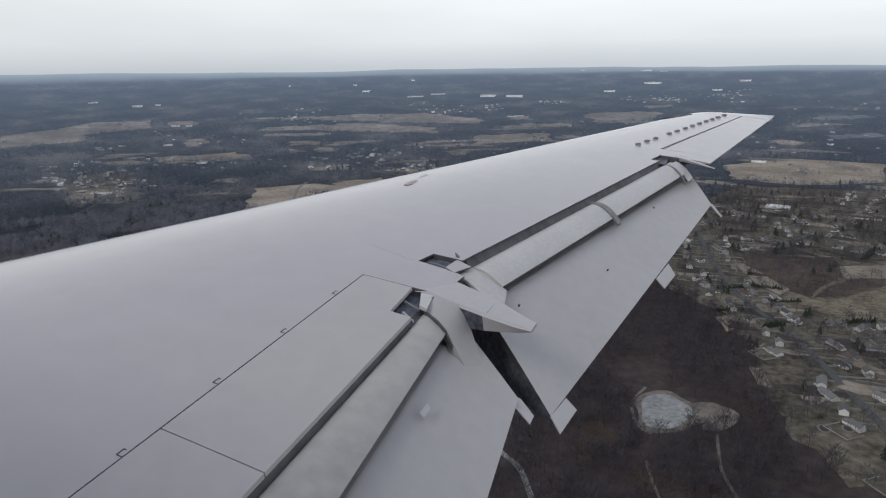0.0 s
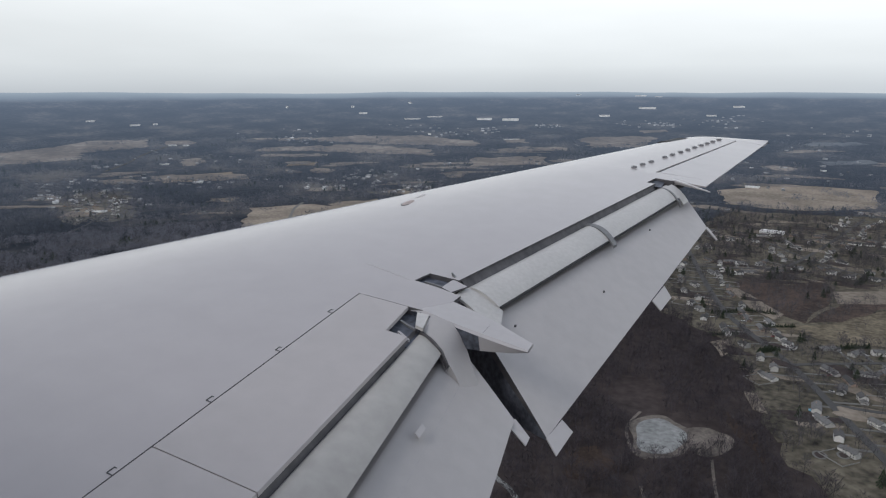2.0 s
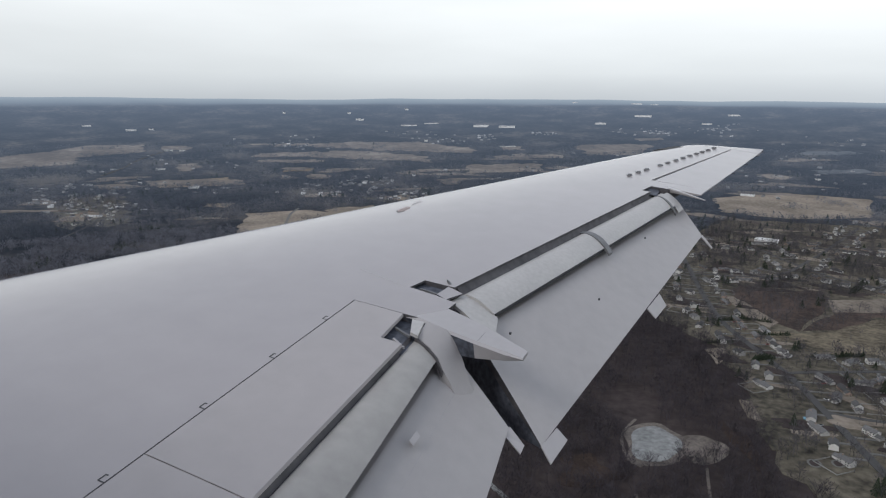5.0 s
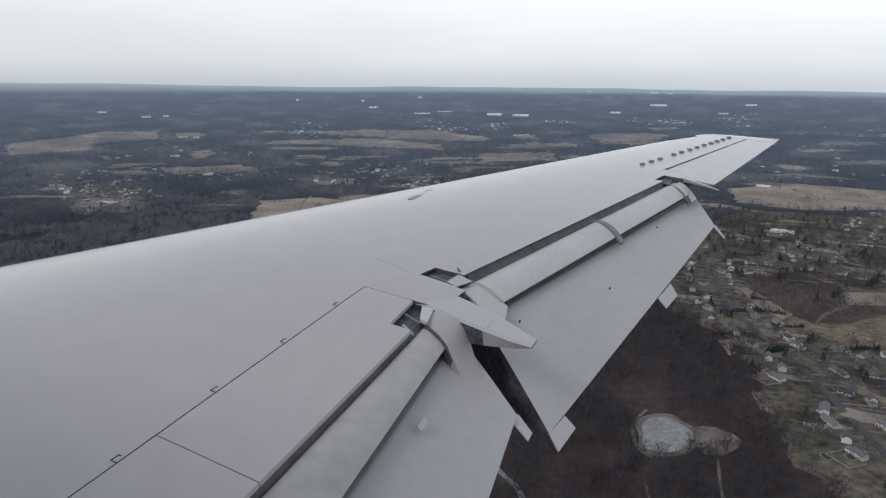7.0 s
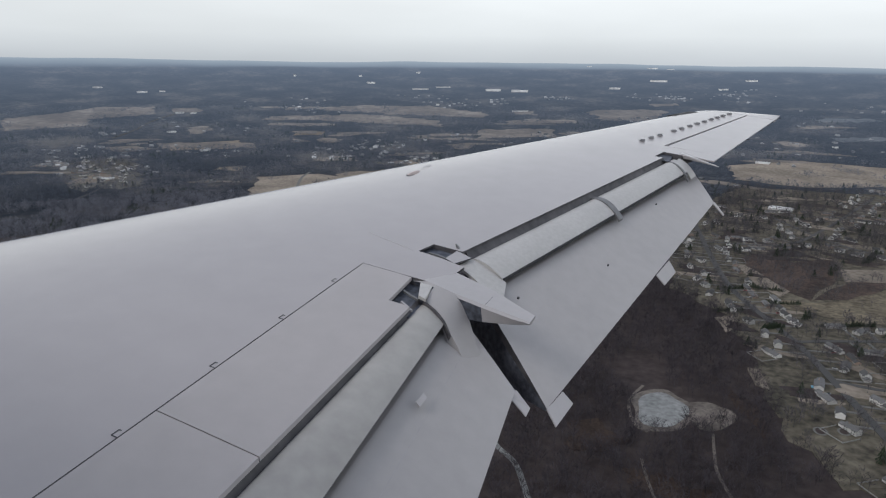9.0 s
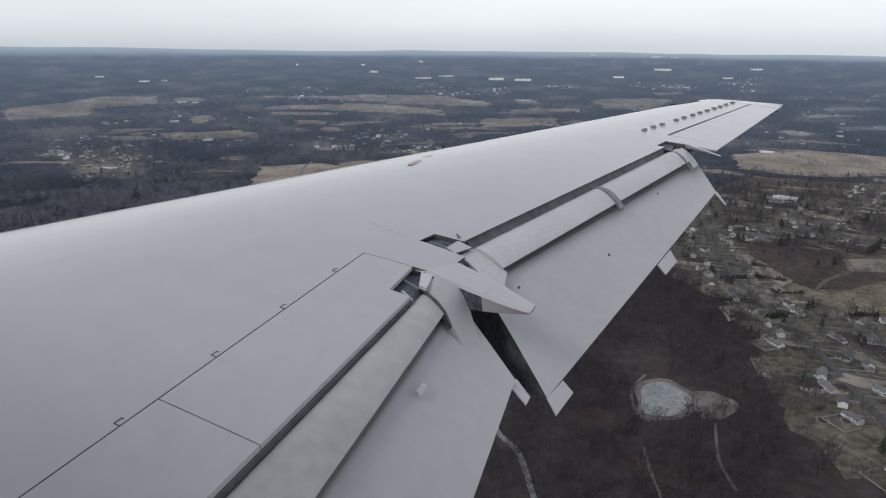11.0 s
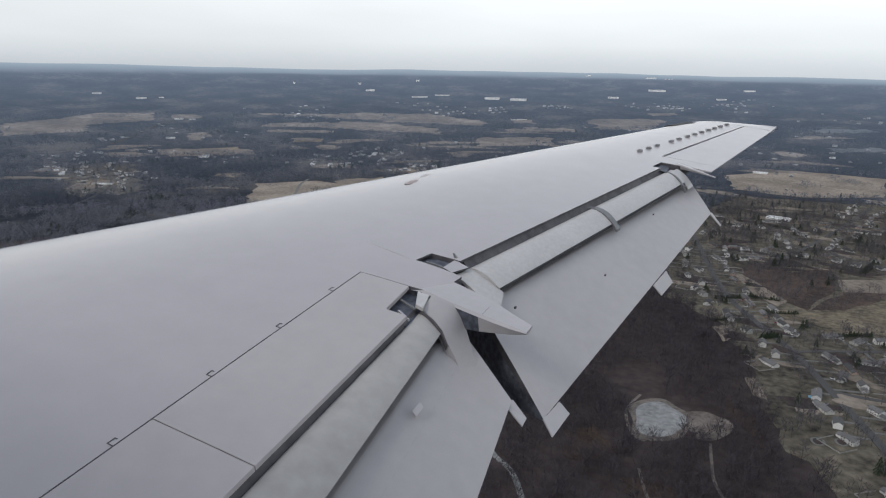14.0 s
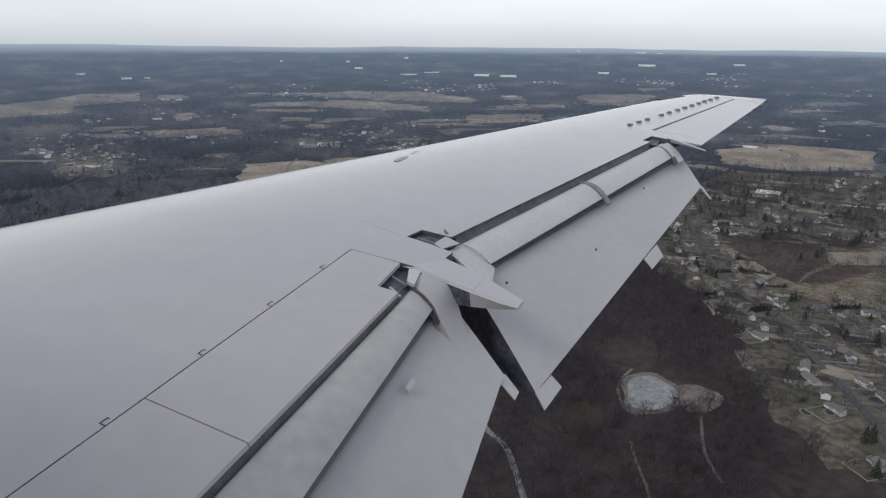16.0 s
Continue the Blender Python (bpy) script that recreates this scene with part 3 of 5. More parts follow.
part("hinge_cover", plate([V(-2.50, 5.12, -1.985), V(-2.42, 5.10, -2.0), V(-2.48, 5.36, -1.968), V(-2.60, 5.36, -1.955)], 0.03), VANE_PAINT, wing)
part("hinge_arm", loft([[V(-2.64, 5.05, -2.035), V(-2.63, 5.065, -2.035), V(-2.63, 5.065, -2.055), V(-2.64, 5.05, -2.055)], [V(-2.50, 4.97, -2.07), V(-2.49, 4.985, -2.07), V(-2.49, 4.985, -2.09), V(-2.50, 4.97, -2.09)]]), FAIRING_PAINT, wing)
smooth_part("flap_end_cover", foil(V(-1.06, 11.34, -1.565), V(-0.78, 11.24, -1.80), V(-1.11, 11.16, -1.585), V(-0.82, 10.96, -1.815), 0.07, camber=0.06), VANE_PAINT, wing)
part("actuator_cover", plate([V(-2.645, 5.985, -1.905), V(-2.61, 6.213, -1.882), V(-2.425, 6.15, -1.925), V(-2.525, 5.95, -1.937)], 0.012), FAIRING_PAINT, wing)
part("locking_lug", loft([[V(-2.63, 6.24, -1.87), V(-2.60, 6.24, -1.87), V(-2.60, 6.27, -1.87), V(-2.63, 6.27, -1.87)], [V(-2.65, 6.25, -1.825), V(-2.64, 6.25, -1.825), V(-2.64, 6.265, -1.825), V(-2.65, 6.265, -1.825)]]), STEEL, wing)

# shallow navy floors of the open recesses at the flaps' ends
for x0, x1, y0, y1, sink in ((-2.76, -2.47, 4.90, 5.44, 0.075), (-2.96, -2.58, 5.96, 6.21, 0.05), (-1.42, -1.17, 11.05, 11.42, 0.04)):
    part("recess_floor", skin_plate(lambda y: x0, lambda y: x1, y0, y1, 0.008, 3, 3, -sink), DARK_NAVY, wing, "dark navy recess floor")
part("hinge_link", loft([[V(x, y - 0.012, z), V(x, y + 0.012, z), V(x, y + 0.012, z - 0.02), V(x, y - 0.012, z - 0.02)] for x, y, z in ((-2.70, 5.22, -1.995), (-2.60, 5.16, -2.005), (-2.50, 5.12, -2.02))]), STEEL, wing)
part("hinge_link", loft([[V(x, y - 0.012, z), V(x, y + 0.012, z), V(x, y + 0.012, z - 0.02), V(x, y - 0.012, z - 0.02)] for x, y, z in ((-2.86, 6.06, -1.885), (-2.76, 6.05, -1.895), (-2.66, 6.03, -1.91))]), STEEL, wing)


def thin_line(points, width=0.0022, lift=0.002):
    """A thin dark joint along a line of points."""
    rows = []
    for k, p in enumerate(points):
        d = (points[min(k + 1, len(points) - 1)] - points[max(k - 1, 0)]).normalized()
        o = d.cross(V(0, 0, 1)).normalized() * width
        rows.append([p + o + V(0, 0, lift), p - o + V(0, 0, lift), p - o - V(0, 0, 0.006), p + o - V(0, 0, 0.006)])
    return loft(rows)


part("seam", thin_line([V(-2.645, 5.985, -1.905).lerp(V(-2.525, 5.95, -1.937), k) for k in (0.0, 0.5, 1.0)], lift=0.004), SEAM, wing)
part("seam", thin_line([V(-2.525, 5.95, -1.937).lerp(V(-2.425, 6.15, -1.925), k) for k in (0.0, 0.5, 1.0)], lift=0.004), SEAM, wing)
# tapering fairing that runs aft between the two flaps
FAIR = []
for x, ya, yb, depth in ((-2.95, 5.47, 5.90, 0.30), (-2.60, 5.43, 5.85, 0.28), (-2.30, 5.325, 5.735, 0.24), (-1.96, 5.236, 5.593, 0.17), (-1.66, 5.17, 5.405, 0.09), (-1.49, 5.134, 5.295, 0.03)):
    zz = lambda y: -1.9604 - 0.1 * (x + 2.5) + 0.061 * (y - 5.6) + 0.003 - (0.03 if x < -2.9 else 0)
    e = min(0.025, depth * 0.4)
    FAIR.append([V(x, ya, zz(ya) - e), V(x, ya + e, zz(ya) - 0.002), V(x, yb - e, zz(yb) - 0.002), V(x, yb, zz(yb) - e), V(x, yb - 0.02, zz(yb) - depth), V(x, ya + 0.03, zz(ya) - depth)])
# the fairing's underside is painted dark for shade
fairing = darkened(smooth_part("flap_fairing", loft(FAIR), FAIRING_PAINT, wing, "tapering pale fairing between the flaps", 25), lambda n: n.z < -0.6)
# shade of a recess is painted dark navy on its fore inboard side
fairing.data.materials.append(DARK_NAVY)
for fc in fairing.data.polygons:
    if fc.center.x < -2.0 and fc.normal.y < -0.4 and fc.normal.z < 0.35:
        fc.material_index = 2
# the smaller fairing by the outboard flap's end
FAIR2 = []
for x, ya, yb, depth in ((-1.05, 11.43, 11.56, 0.07), (-0.80, 11.28, 11.37, 0.045), (-0.60, 11.13, 11.20, 0.025), (-0.46, 11.02, 11.07, 0.012)):
    zz = -1.507 - 0.20 * (x + 1.0)
    e = min(0.015, depth * 0.4)
    FAIR2.append([V(x, ya, zz - e), V(x, ya + e, zz), V(x, yb - e, zz), V(x, yb, zz - e), V(x, yb - 0.02, zz - depth), V(x, ya + 0.02, zz - depth)])
smooth_part("flap_fairing", loft(FAIR2), FAIRING_PAINT, wing, "", 25)

# aileron behind its hinge gap
aileron_te = lambda y: -3.0 + 0.2145 * y
rows = []
for i in range(13):
    y = 11.80 + (15.33 - 11.80) * i / 12
    a, b = aileron_line(y) + 0.055 - 0.006 * (y - 11.8), aileron_te(y)
    upper = [top(a + (b - a) * j / 6, y) for j in range(7)]
    lower = [V(p.x, p.y, p.z - 0.015 - 0.06 * (1 - j / 6)) for j, p in enumerate(upper)]
    rows.append(upper + lower[::-1])
smooth_part("aileron", loft(rows), PAINT, wing)
# dark strip added under the hinge gap so the gap stays dark
part("aileron_gap_strip", loft([[top(aileron_line(y) - 0.01, y, -0.02), top(aileron_line(y) + 0.07, y, -0.02), top(aileron_line(y) + 0.07, y, -0.035), top(aileron_line(y) - 0.01, y, -0.035)] for y in (11.8, 12.6, 13.5, 14.4, 15.32)]), SEAM, wing)
# fixed trailing edge between the flap and the aileron
rows = []
for y in (11.43, 11.6, 11.795):
    a, b = (-1.01, -3.0 + 0.2145 * y)
    upper = [top(a + (b - a) * j / 4, y) for j in range(5)]
    rows.append(upper + [V(p.x, p.y, p.z - 0.015 - 0.05 * (1 - j / 4)) for j, p in enumerate(upper)][::-1])
smooth_part("fixed_trailing_edge", loft(rows), PAINT, wing)


def vortex_generator():
    """A little base plate with two upright blades."""
    blades = [box(0, 0, 0.002, 0.05, 0.10, 0.003)]
    for sd in (-1, 1):
        blades.append(loft([[V(-0.05, sd * 0.05 - 0.003, 0.003), V(-0.05, sd * 0.05 + 0.003, 0.003), V(-0.02, sd * 0.05 + 0.002, 0.022), V(-0.02, sd * 0.05 - 0.002, 0.022)],
                            [V(0.05, sd * 0.04 - 0.003, 0.003), V(0.05, sd * 0.04 + 0.003, 0.003), V(0.045, sd * 0.04 + 0.002, 0.028), V(0.045, sd * 0.04 - 0.002, 0.028)]]))
    blades.append(box(-0.03, 0, 0.010, 0.012, 0.10, 0.018))
    return merge(*blades)


vg_mesh = mesh_of("vortex_generator", *vortex_generator(), VG_METAL)
for k in (0, 1, 2, 3.7, 4.7, 5.8, 6.8, 7.8, 8.8, 9.7, 10.6, 11.6):
    s = k / 11.6
    vg = new("vortex_generator", vg_mesh)
    vg.parent = wing
    vg.matrix_basis = Matrix.Translation(top(-1.725 + 1.172 * s, 11.876 + 3.349 * s, 0.001)) @ pose(0, 0, 0, 3.5, 5, 12)
# static wicks on the trailing edge
for y in (13.3, 14.2, 14.75, 15.1, 15.6):
    x = aileron_te(y)
    p = top(x, y)
    part("static_wick", loft([[p + V(-0.02, 0.006, 0), p + V(-0.02, -0.006, 0), p + V(-0.02, 0, -0.012)], [p + V(0.06, 0.016, -0.012), p + V(0.06, 0.006, -0.012), p + V(0.06, 0.011, -0.02)]]), SEAM, wing)
# lamp housing on the outer leading edge
smooth_part("lamp_housing", foil(top(x_le(15.2) + 0.02, 15.2, 0.0), top(x_le(15.2) + 0.30, 15.2, 0.0), top(x_le(14.75) + 0.02, 14.75, 0.0), top(x_le(14.75) + 0.30, 14.75, 0.0), 0.25), LENS, wing)


def disc(x, y, rx, ry, lift, n=20):
    ring = [(x + rx * math.cos(6.2832 * i / n), y + ry * math.sin(6.2832 * i / n)) for i in range(n)]
    return loft([[top(a, b, lift - 0.004) for a, b in ring], [top(a, b, lift) for a, b in ring]])


cap = part("filler_cap", disc(-4.20, 8.33, 0.055, 0.16, 0.003), SMUDGE, wing, "worn pinkish oval filler cap")
part("rim", loft([[top(-4.20 + k * math.cos(a) * 0.06, 8.33 + k * math.sin(a) * 0.17, z) for k, z in ((0.94, 0.0045), (1.05, 0.0045), (1.05, -0.003), (0.94, -0.003))] for a in (-2.6 + 2.1 * q / 8 for q in range(9))]), SEAM, cap)
part("inspection_cover", disc(-4.22, 8.78, 0.04, 0.13, 0.002), SPOILER_PAINT, wing, "faint oval inspection cover")
# panel joints on the fairing and beside it
zz = lambda y: -1.9604 - 0.1 * (-1.93 + 2.5) + 0.061 * (y - 5.6) + 0.0015
part("seam", loft([[V(-1.9312, y, zz(y)), V(-1.9288, y, zz(y)), V(-1.9288, y, zz(y) - 0.007), V(-1.9312, y, zz(y) - 0.007)] for y in (5.265, 5.555)]), COVE, fairing)
part("stain_streak", skin_plate(lambda y: -3.56 + (6.09 - y) * 4.2, lambda y: -3.545 + (6.09 - y) * 4.2, 5.96, 6.09, 0.004, 2, 6, 0.002), SPOILER_PAINT, wing)
# riveted joints along the flaps
def joint(surface, u, s0, s1, lift, w=0.0025):
    le0, te0, le1, te1 = surface
    rows = []
    for k in range(9):
        t = s0 + (s1 - s0) * k / 8
        p, q = le0.lerp(le1, t), te0.lerp(te1, t)
        d = q - p
        up = (le1 - le0).normalized().cross(d).normalized()
        up = up if up.z > 0 else -up
        thick = 0.175 * (0.2969 * math.sqrt(u) - 0.126 * u - 0.3516 * u * u + 0.2843 * u**3 - 0.1015 * u**4)
        c = p + d * u + up * (d.length * thick + lift)
        e = d.normalized() * w
        rows.append([c - e, c + e, c + e - up * 0.01, c - e - up * 0.01])
    return loft(rows)


part("joint", joint(FLAP_IN, 0.30, 0.06, 0.95, 0.001, 0.0016), VANE_METAL, flap_in)
# small bolts and drain marks on the flap
for p in (V(-1.362, 7.641, -2.297), V(-1.128, 9.564, -1.95), V(-1.926, 6.133, -2.268)):
    part("bolt", box(p.x, p.y, p.z, 0.018, 0.026, 0.02), SEAM, flap_out)
part("flap_bracket", plate([V(-2.04, 4.16, -2.435), V(-2.005, 4.15, -2.465), V(-2.005, 4.27, -2.447), V(-2.04, 4.28, -2.417)], 0.012), FAIRING_PAINT, flap_in, "pale worn bracket")

# ---- the fuselage with the window the view goes through ----
R_F, CZ = 1.67, -0.30
CY = 0.36 - math.sqrt(R_F**2 - 0.30**2)
verts, faces = [], []
angs = [radians(a) for a in (-180, -150, -120, -90, -60, -40, -28, -20, -12, -4, 4, 10.3, 16, 22, 28, 40, 60, 90, 120, 150)]
xs = [-14, -9, -5, -2.5, -1.2, -0.42, 0.32, 1.2, 2.5, 5, 9]
for layer, rad in ((0, R_F), (1, R_F - 0.03)):
    for x in xs:
        for a in angs:
            verts.append((x, CY + rad * math.cos(a), CZ + rad * math.sin(a)))
NA, NX = len(angs), len(xs)
for layer in (0, 1):
    o = layer * NA * NX
    for i in range(NX - 1):
        for j in range(NA):
            j2 = (j + 1) % NA
            if i == 5 and 7 <= j <= 13 - 1:
                continue
            faces.append((o + i * NA + j, o + i * NA + j2, o + (i + 1) * NA + j2, o + (i + 1) * NA + j))
for i in (0, NX - 1):
    faces.append(tuple(i * NA + j for j in range(NA)))
fus = part("wall_fuselage", (verts, faces), SHELL, None, "", True)
tagged(fus, "pale painted airliner fuselage side with a window opening", "fuselage", kind="structure")
fus.matrix_world = AIRFRAME

# the clear acrylic pane in the opening
ACRYLIC = bpy.data.materials.new("clear_acrylic")
ACRYLIC.use_nodes = True
an = ACRYLIC.node_tree.nodes
an.clear()
clear, acrylic_out = an.new("ShaderNodeBsdfTransparent"), an.new("ShaderNodeOutputMaterial")
clear.inputs["Color"].default_value = (0.985, 0.99, 1.0, 1)
ACRYLIC.node_tree.links.new(clear.outputs[0], acrylic_out.inputs[0])
pane_rows = []
for a in (radians(-20.5 + 43 * k / 12) for k in range(13)):
    ring = []
    for x, rad in ((-0.43, R_F - 0.016), (0.33, R_F - 0.016), (0.33, R_F - 0.012), (-0.43, R_F - 0.012)):
        ring.append((x, CY + rad * math.cos(a), CZ + rad * math.sin(a)))
    pane_rows.append(ring)
pane = tagged(part("window_1", loft(pane_rows), ACRYLIC), "clear curved acrylic cabin window pane", "window", kind="structure")
pane.matrix_world = AIRFRAME
pane.visible_shadow = False

# ---- the land ----
GROUND = -280.0


def land(x, y):
    """Height of the land: level below, rising in the far distance."""
    s = max(0.0, min(1.12, (math.hypot(x, y) - 1600) / 3100))
    return GROUND + 270 * s * s


def hills(x, y):
    r = math.hypot(x, y)
    s = max(0.0, (r - 3300) / 1400)
    ridge = 12 * math.exp(-(((r - 4420) / 90) ** 2)) * (0.5 + noise.noise(V(x * 0.0009, y * 0.0009, 5.5)))
    return land(x, y) + ridge + s * (9 * noise.noise(V(x * 0.0012, y * 0.0012, 3.1)) + 5 * noise.noise(V(x * 0.004, y * 0.004, 7.7)))


def ring_sheet(radii, segs, height):
    verts = [(r * math.cos(6.283185 * k / segs), r * math.sin(6.283185 * k / segs), 0) for r in radii for k in range(segs)]
    verts = [(x, y, height(x, y)) for x, y, _ in verts]
    faces = []
    for i in range(len(radii) - 1):
        for k in range(segs):
            a, b = i * segs + k, i * segs + (k + 1) % segs
            faces.append((a, b, b + segs, a + segs))
    return verts, faces


radii = [2, 100, 250, 400, 600, 800, 1000, 1150, 1254]
v, f = ring_sheet(radii, 144, land)
f.append(tuple(reversed(range(144))))
tagged(part("ground", (v, f), SOIL, None, "", True), "dark brown winter woodland floor and leaf litter", "ground", kind="structure")
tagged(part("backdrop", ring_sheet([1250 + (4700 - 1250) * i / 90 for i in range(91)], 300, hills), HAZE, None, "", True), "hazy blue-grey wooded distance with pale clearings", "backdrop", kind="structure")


def inside(x, y, poly):
    hit = False
    for (ax, ay), (bx, by) in zip(poly, poly[1:] + poly[:1]):
        if (ay > y) != (by > y) and x < (bx - ax) * (y - ay) / (by - ay) + ax:
            hit = not hit
    return hit


def ragged(poly, step=18.0, amount=4.0):
    """The outline with its edges cut into short uneven steps."""
    out = []
    for (ax, ay), (bx, by) in zip(poly, poly[1:] + poly[:1]):
        n = max(1, int(math.hypot(bx - ax, by - ay) / step))
        for i in range(n):
            x, y = ax + (bx - ax) * i / n, ay + (by - ay) * i / n
            out.append((x + amount * noise.noise(V(x * 0.03, y * 0.03, 1)), y + amount * noise.noise(V(x * 0.03, y * 0.03, 9))))
    return out


def patch(name, poly, material, lift, label, category, step=18.0, amount=4.0, height=land):
    """A piece of ground cover that lies on the land as a thin sheet with a skirt."""
    ring = ragged(poly, step, amount)
    me = bpy.data.meshes.new(name)
    bm = bmesh.new()
    face = bm.faces.new([bm.verts.new((x, y, height(x, y) + lift)) for x, y in ring])
    bmesh.ops.triangulate(bm, faces=[face])
    if bm.faces and sum(fc.normal.z for fc in bm.faces) < 0:
        bmesh.ops.reverse_faces(bm, faces=bm.faces[:])
    edges = [ed for ed in bm.edges if ed.is_boundary]
    low = bmesh.ops.extrude_edge_only(bm, edges=edges)["geom"]
    for g in low:
        if isinstance(g, bmesh.types.BMVert):
            g.co.z -= lift + 0.3
    bm.to_mesh(me)
    bm.free()
    me.materials.append(material)
    return tagged(new(name, me), label, category, kind="structure")


# the housing district beyond the wood's edge, and its lawns
DISTRICT = [(-79, 872), (-7, 797), (24, 693), (30, 628), (43, 578), (55, 535), (83, 499), (109, 470), (420, 470), (560, 900), (480, 1500), (290, 1760), (-20, 1720), (-110, 1380), (-95, 1000)]
patch("lawn", DISTRICT, LAWN, 0.25, "olive-brown winter lawns around the houses", "lawn", 12, 12)
FIELDS = [
    ([(-71, 2037), (104, 2209), (336, 2170), (298, 1877), (116, 1779), (-34, 1823)], "dry tan grass field edged by trees"),
    ([(129, 1068), (230, 1117), (230, 1047), (131, 1006)], "pale tan fallow field among houses"),
    ([(-1097, 1290), (-998, 1398), (-927, 1393), (-889, 1160), (-949, 1068)], "pale tan ploughed field by the woods"),
    ([(-955, 1345), (-886, 1534), (-818, 1484), (-852, 1284)], "tan fallow field beside the ploughed one"),
    ([(-1703, 1559), (-1571, 1758), (-1456, 1654), (-1602, 1496)], "tan meadow in the woods"),
    ([(-1535, 2018), (-1453, 2078), (-1415, 2006), (-1492, 1954)], "small tan meadow in the woods"),
]
FAR_FIELDS = [
    ([(-2532, 1586), (-2518, 1802), (-2537, 1998), (-2387, 2157), (-2242, 2023), (-2327, 1802), (-2217, 1667), (-2309, 1440)], "broad tan hayfield far off"),
    ([(-1898, 2502), (-1691, 2742), (-1410, 2892), (-1103, 2824), (-1064, 2705), (-1441, 2617)], "long tan hayfield far off"),
    ([(-1805, 2263), (-1564, 2536), (-1214, 2543), (-1131, 2422), (-1444, 2340)], "long tan stubble field far off"),
    ([(-963, 2393), (-752, 2544), (-658, 2411), (-879, 2214)], "tan stubble field far off"),
    ([(-694, 3038), (-399, 3197), (-390, 2970), (-597, 2829)], "tan pasture far off"),
    ([(420, 2400), (700, 2500), (760, 2300), (470, 2230)], "tan pasture far off"),
]
for poly, label in FIELDS:
    patch("field", poly, TAN, 0.55, label, "field", 24, 16)
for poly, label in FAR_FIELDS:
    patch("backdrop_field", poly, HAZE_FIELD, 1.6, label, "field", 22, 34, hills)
# smaller tan and pale parcels: centre, half length, half depth, turn
PARCELS = [
    (-1766, 2260, 84, 67, 0.65), (-1615, 2174, 125, 42, 0.63), (-1493, 2023, 40, 46, 0.61), (-1879, 2529, 68, 40, 0.67), (-1998, 2464, 57, 32, 0.70),
    (-820, 2708, 146, 60, 0.49), (-827, 2439, 143, 70, 0.51), (-947, 2901, 37, 72, 0.48), (-537, 3113, 159, 80, 0.40), (-419, 3358, 54, 50, 0.35),
    (-1581, 1626, 145, 75, 0.62), (-1835, 1856, 31, 120, 0.68),
]
PARCELS += [
    (-1251, 1348, 38, 40, 0.56), (-1673, 1152, 38, 41, 0.62), (-1414, 1084, 44, 66, 0.57), (103, 2533, 27, 72, 0.37), (-1726, 1449, 55, 60, 0.64),
    (-2229, 2177, 56, 70, 0.74), (-872, 2023, 28, 70, 0.55), (-1319, 1919, 37, 66, 0.60), (-881, 1667, 31, 60, 0.55), (-886, 1447, 63, 60, 0.55),
]
PALE_STRIPS = [(311, 3139, 109, 60, 0.27), (322, 2702, 90, 55, 0.34)]


def on_parcel(x, y, grow=1.0):
    """Whether a place lies on one of the small parcels."""
    for cx, cy, a, b, t in PARCELS + PALE_STRIPS:
        dx, dy = x - cx, y - cy
        if abs(dx) > 170 or abs(dy) > 170:
            continue
        u, v = dx * math.cos(t) + dy * math.sin(t), dy * math.cos(t) - dx * math.sin(t)
        if (u / a) ** 2 + (v / b) ** 2 < grow:
            return True
    return False


def parcel(cx, cy, a, b, t):
    """An uneven four-sided parcel with rounded corners."""
    out = []
    for k in range(16):
        q = 6.283185 * k / 16
        c, sn = math.cos(q), math.sin(q)
        u, v = a * math.copysign(abs(c) ** 0.4, c), b * 0.7 * math.copysign(abs(sn) ** 0.4, sn)
        out.append((cx + u * math.cos(t) - v * math.sin(t), cy + u * math.sin(t) + v * math.cos(t)))
    return out


for row in PARCELS:
    distant = math.hypot(row[0], row[1]) > 1900
    patch("field", parcel(*row), HAZE_FIELD if distant else TAN, 1.7 if distant else 0.62, "small tan field between bare woods", "field", 22, 42, hills)
for row in PALE_STRIPS:
    patch("field", parcel(*row), HAZE_PALE, 1.7, "pale bluish strip of open land far off", "field", 22, 34, hills)
MEADOW = [(35, 876), (110, 903), (180, 994), (230, 960), (161, 853), (98, 820)]
GREENS = [[(27, 697), (60, 699), (63, 634), (58, 568), (44, 565), (33, 596)], [(60, 554), (85, 574), (105, 543), (114, 509), (112, 491), (84, 478), (66, 517)]]
patch("meadow", MEADOW, OLIVE, 0.5, "olive meadow beside the road", "meadow", 10, 6)
for ring in GREENS:
    patch("lawn", ring, LAWN, 0.5, "open olive lawn at the edge of the wood", "lawn", 8, 4)
for ring in ([(-20, 784), (-1, 803), (10, 770), (-4, 744)], [(19, 718), (31, 725), (33, 692), (22, 687)], [(18, 656), (31, 656), (37, 617), (24, 624)], [(-6, 1027), (6, 1030), (62, 925), (53, 896), (20, 935)]):
    patch("bare_ground", ring, TAN, 0.53, "worn pale sandy ground at the wood's edge", "ground", 6, 4)
SUBURB = [(-1683, 1219), (-1579, 1351), (-1243, 1071), (-1349, 968)]
SUBURB2 = [(-960, 1640), (-760, 1800), (-640, 1650), (-800, 1540)]
patch("lawn", SUBURB, HAZED_GRASS, 0.25, "haze-greyed lawns of a hamlet in the woods", "lawn", 26, 55)
patch("lawn", SUBURB2, HAZED_GRASS, 0.25, "haze-greyed lawns between dark conifers", "lawn", 26, 50)


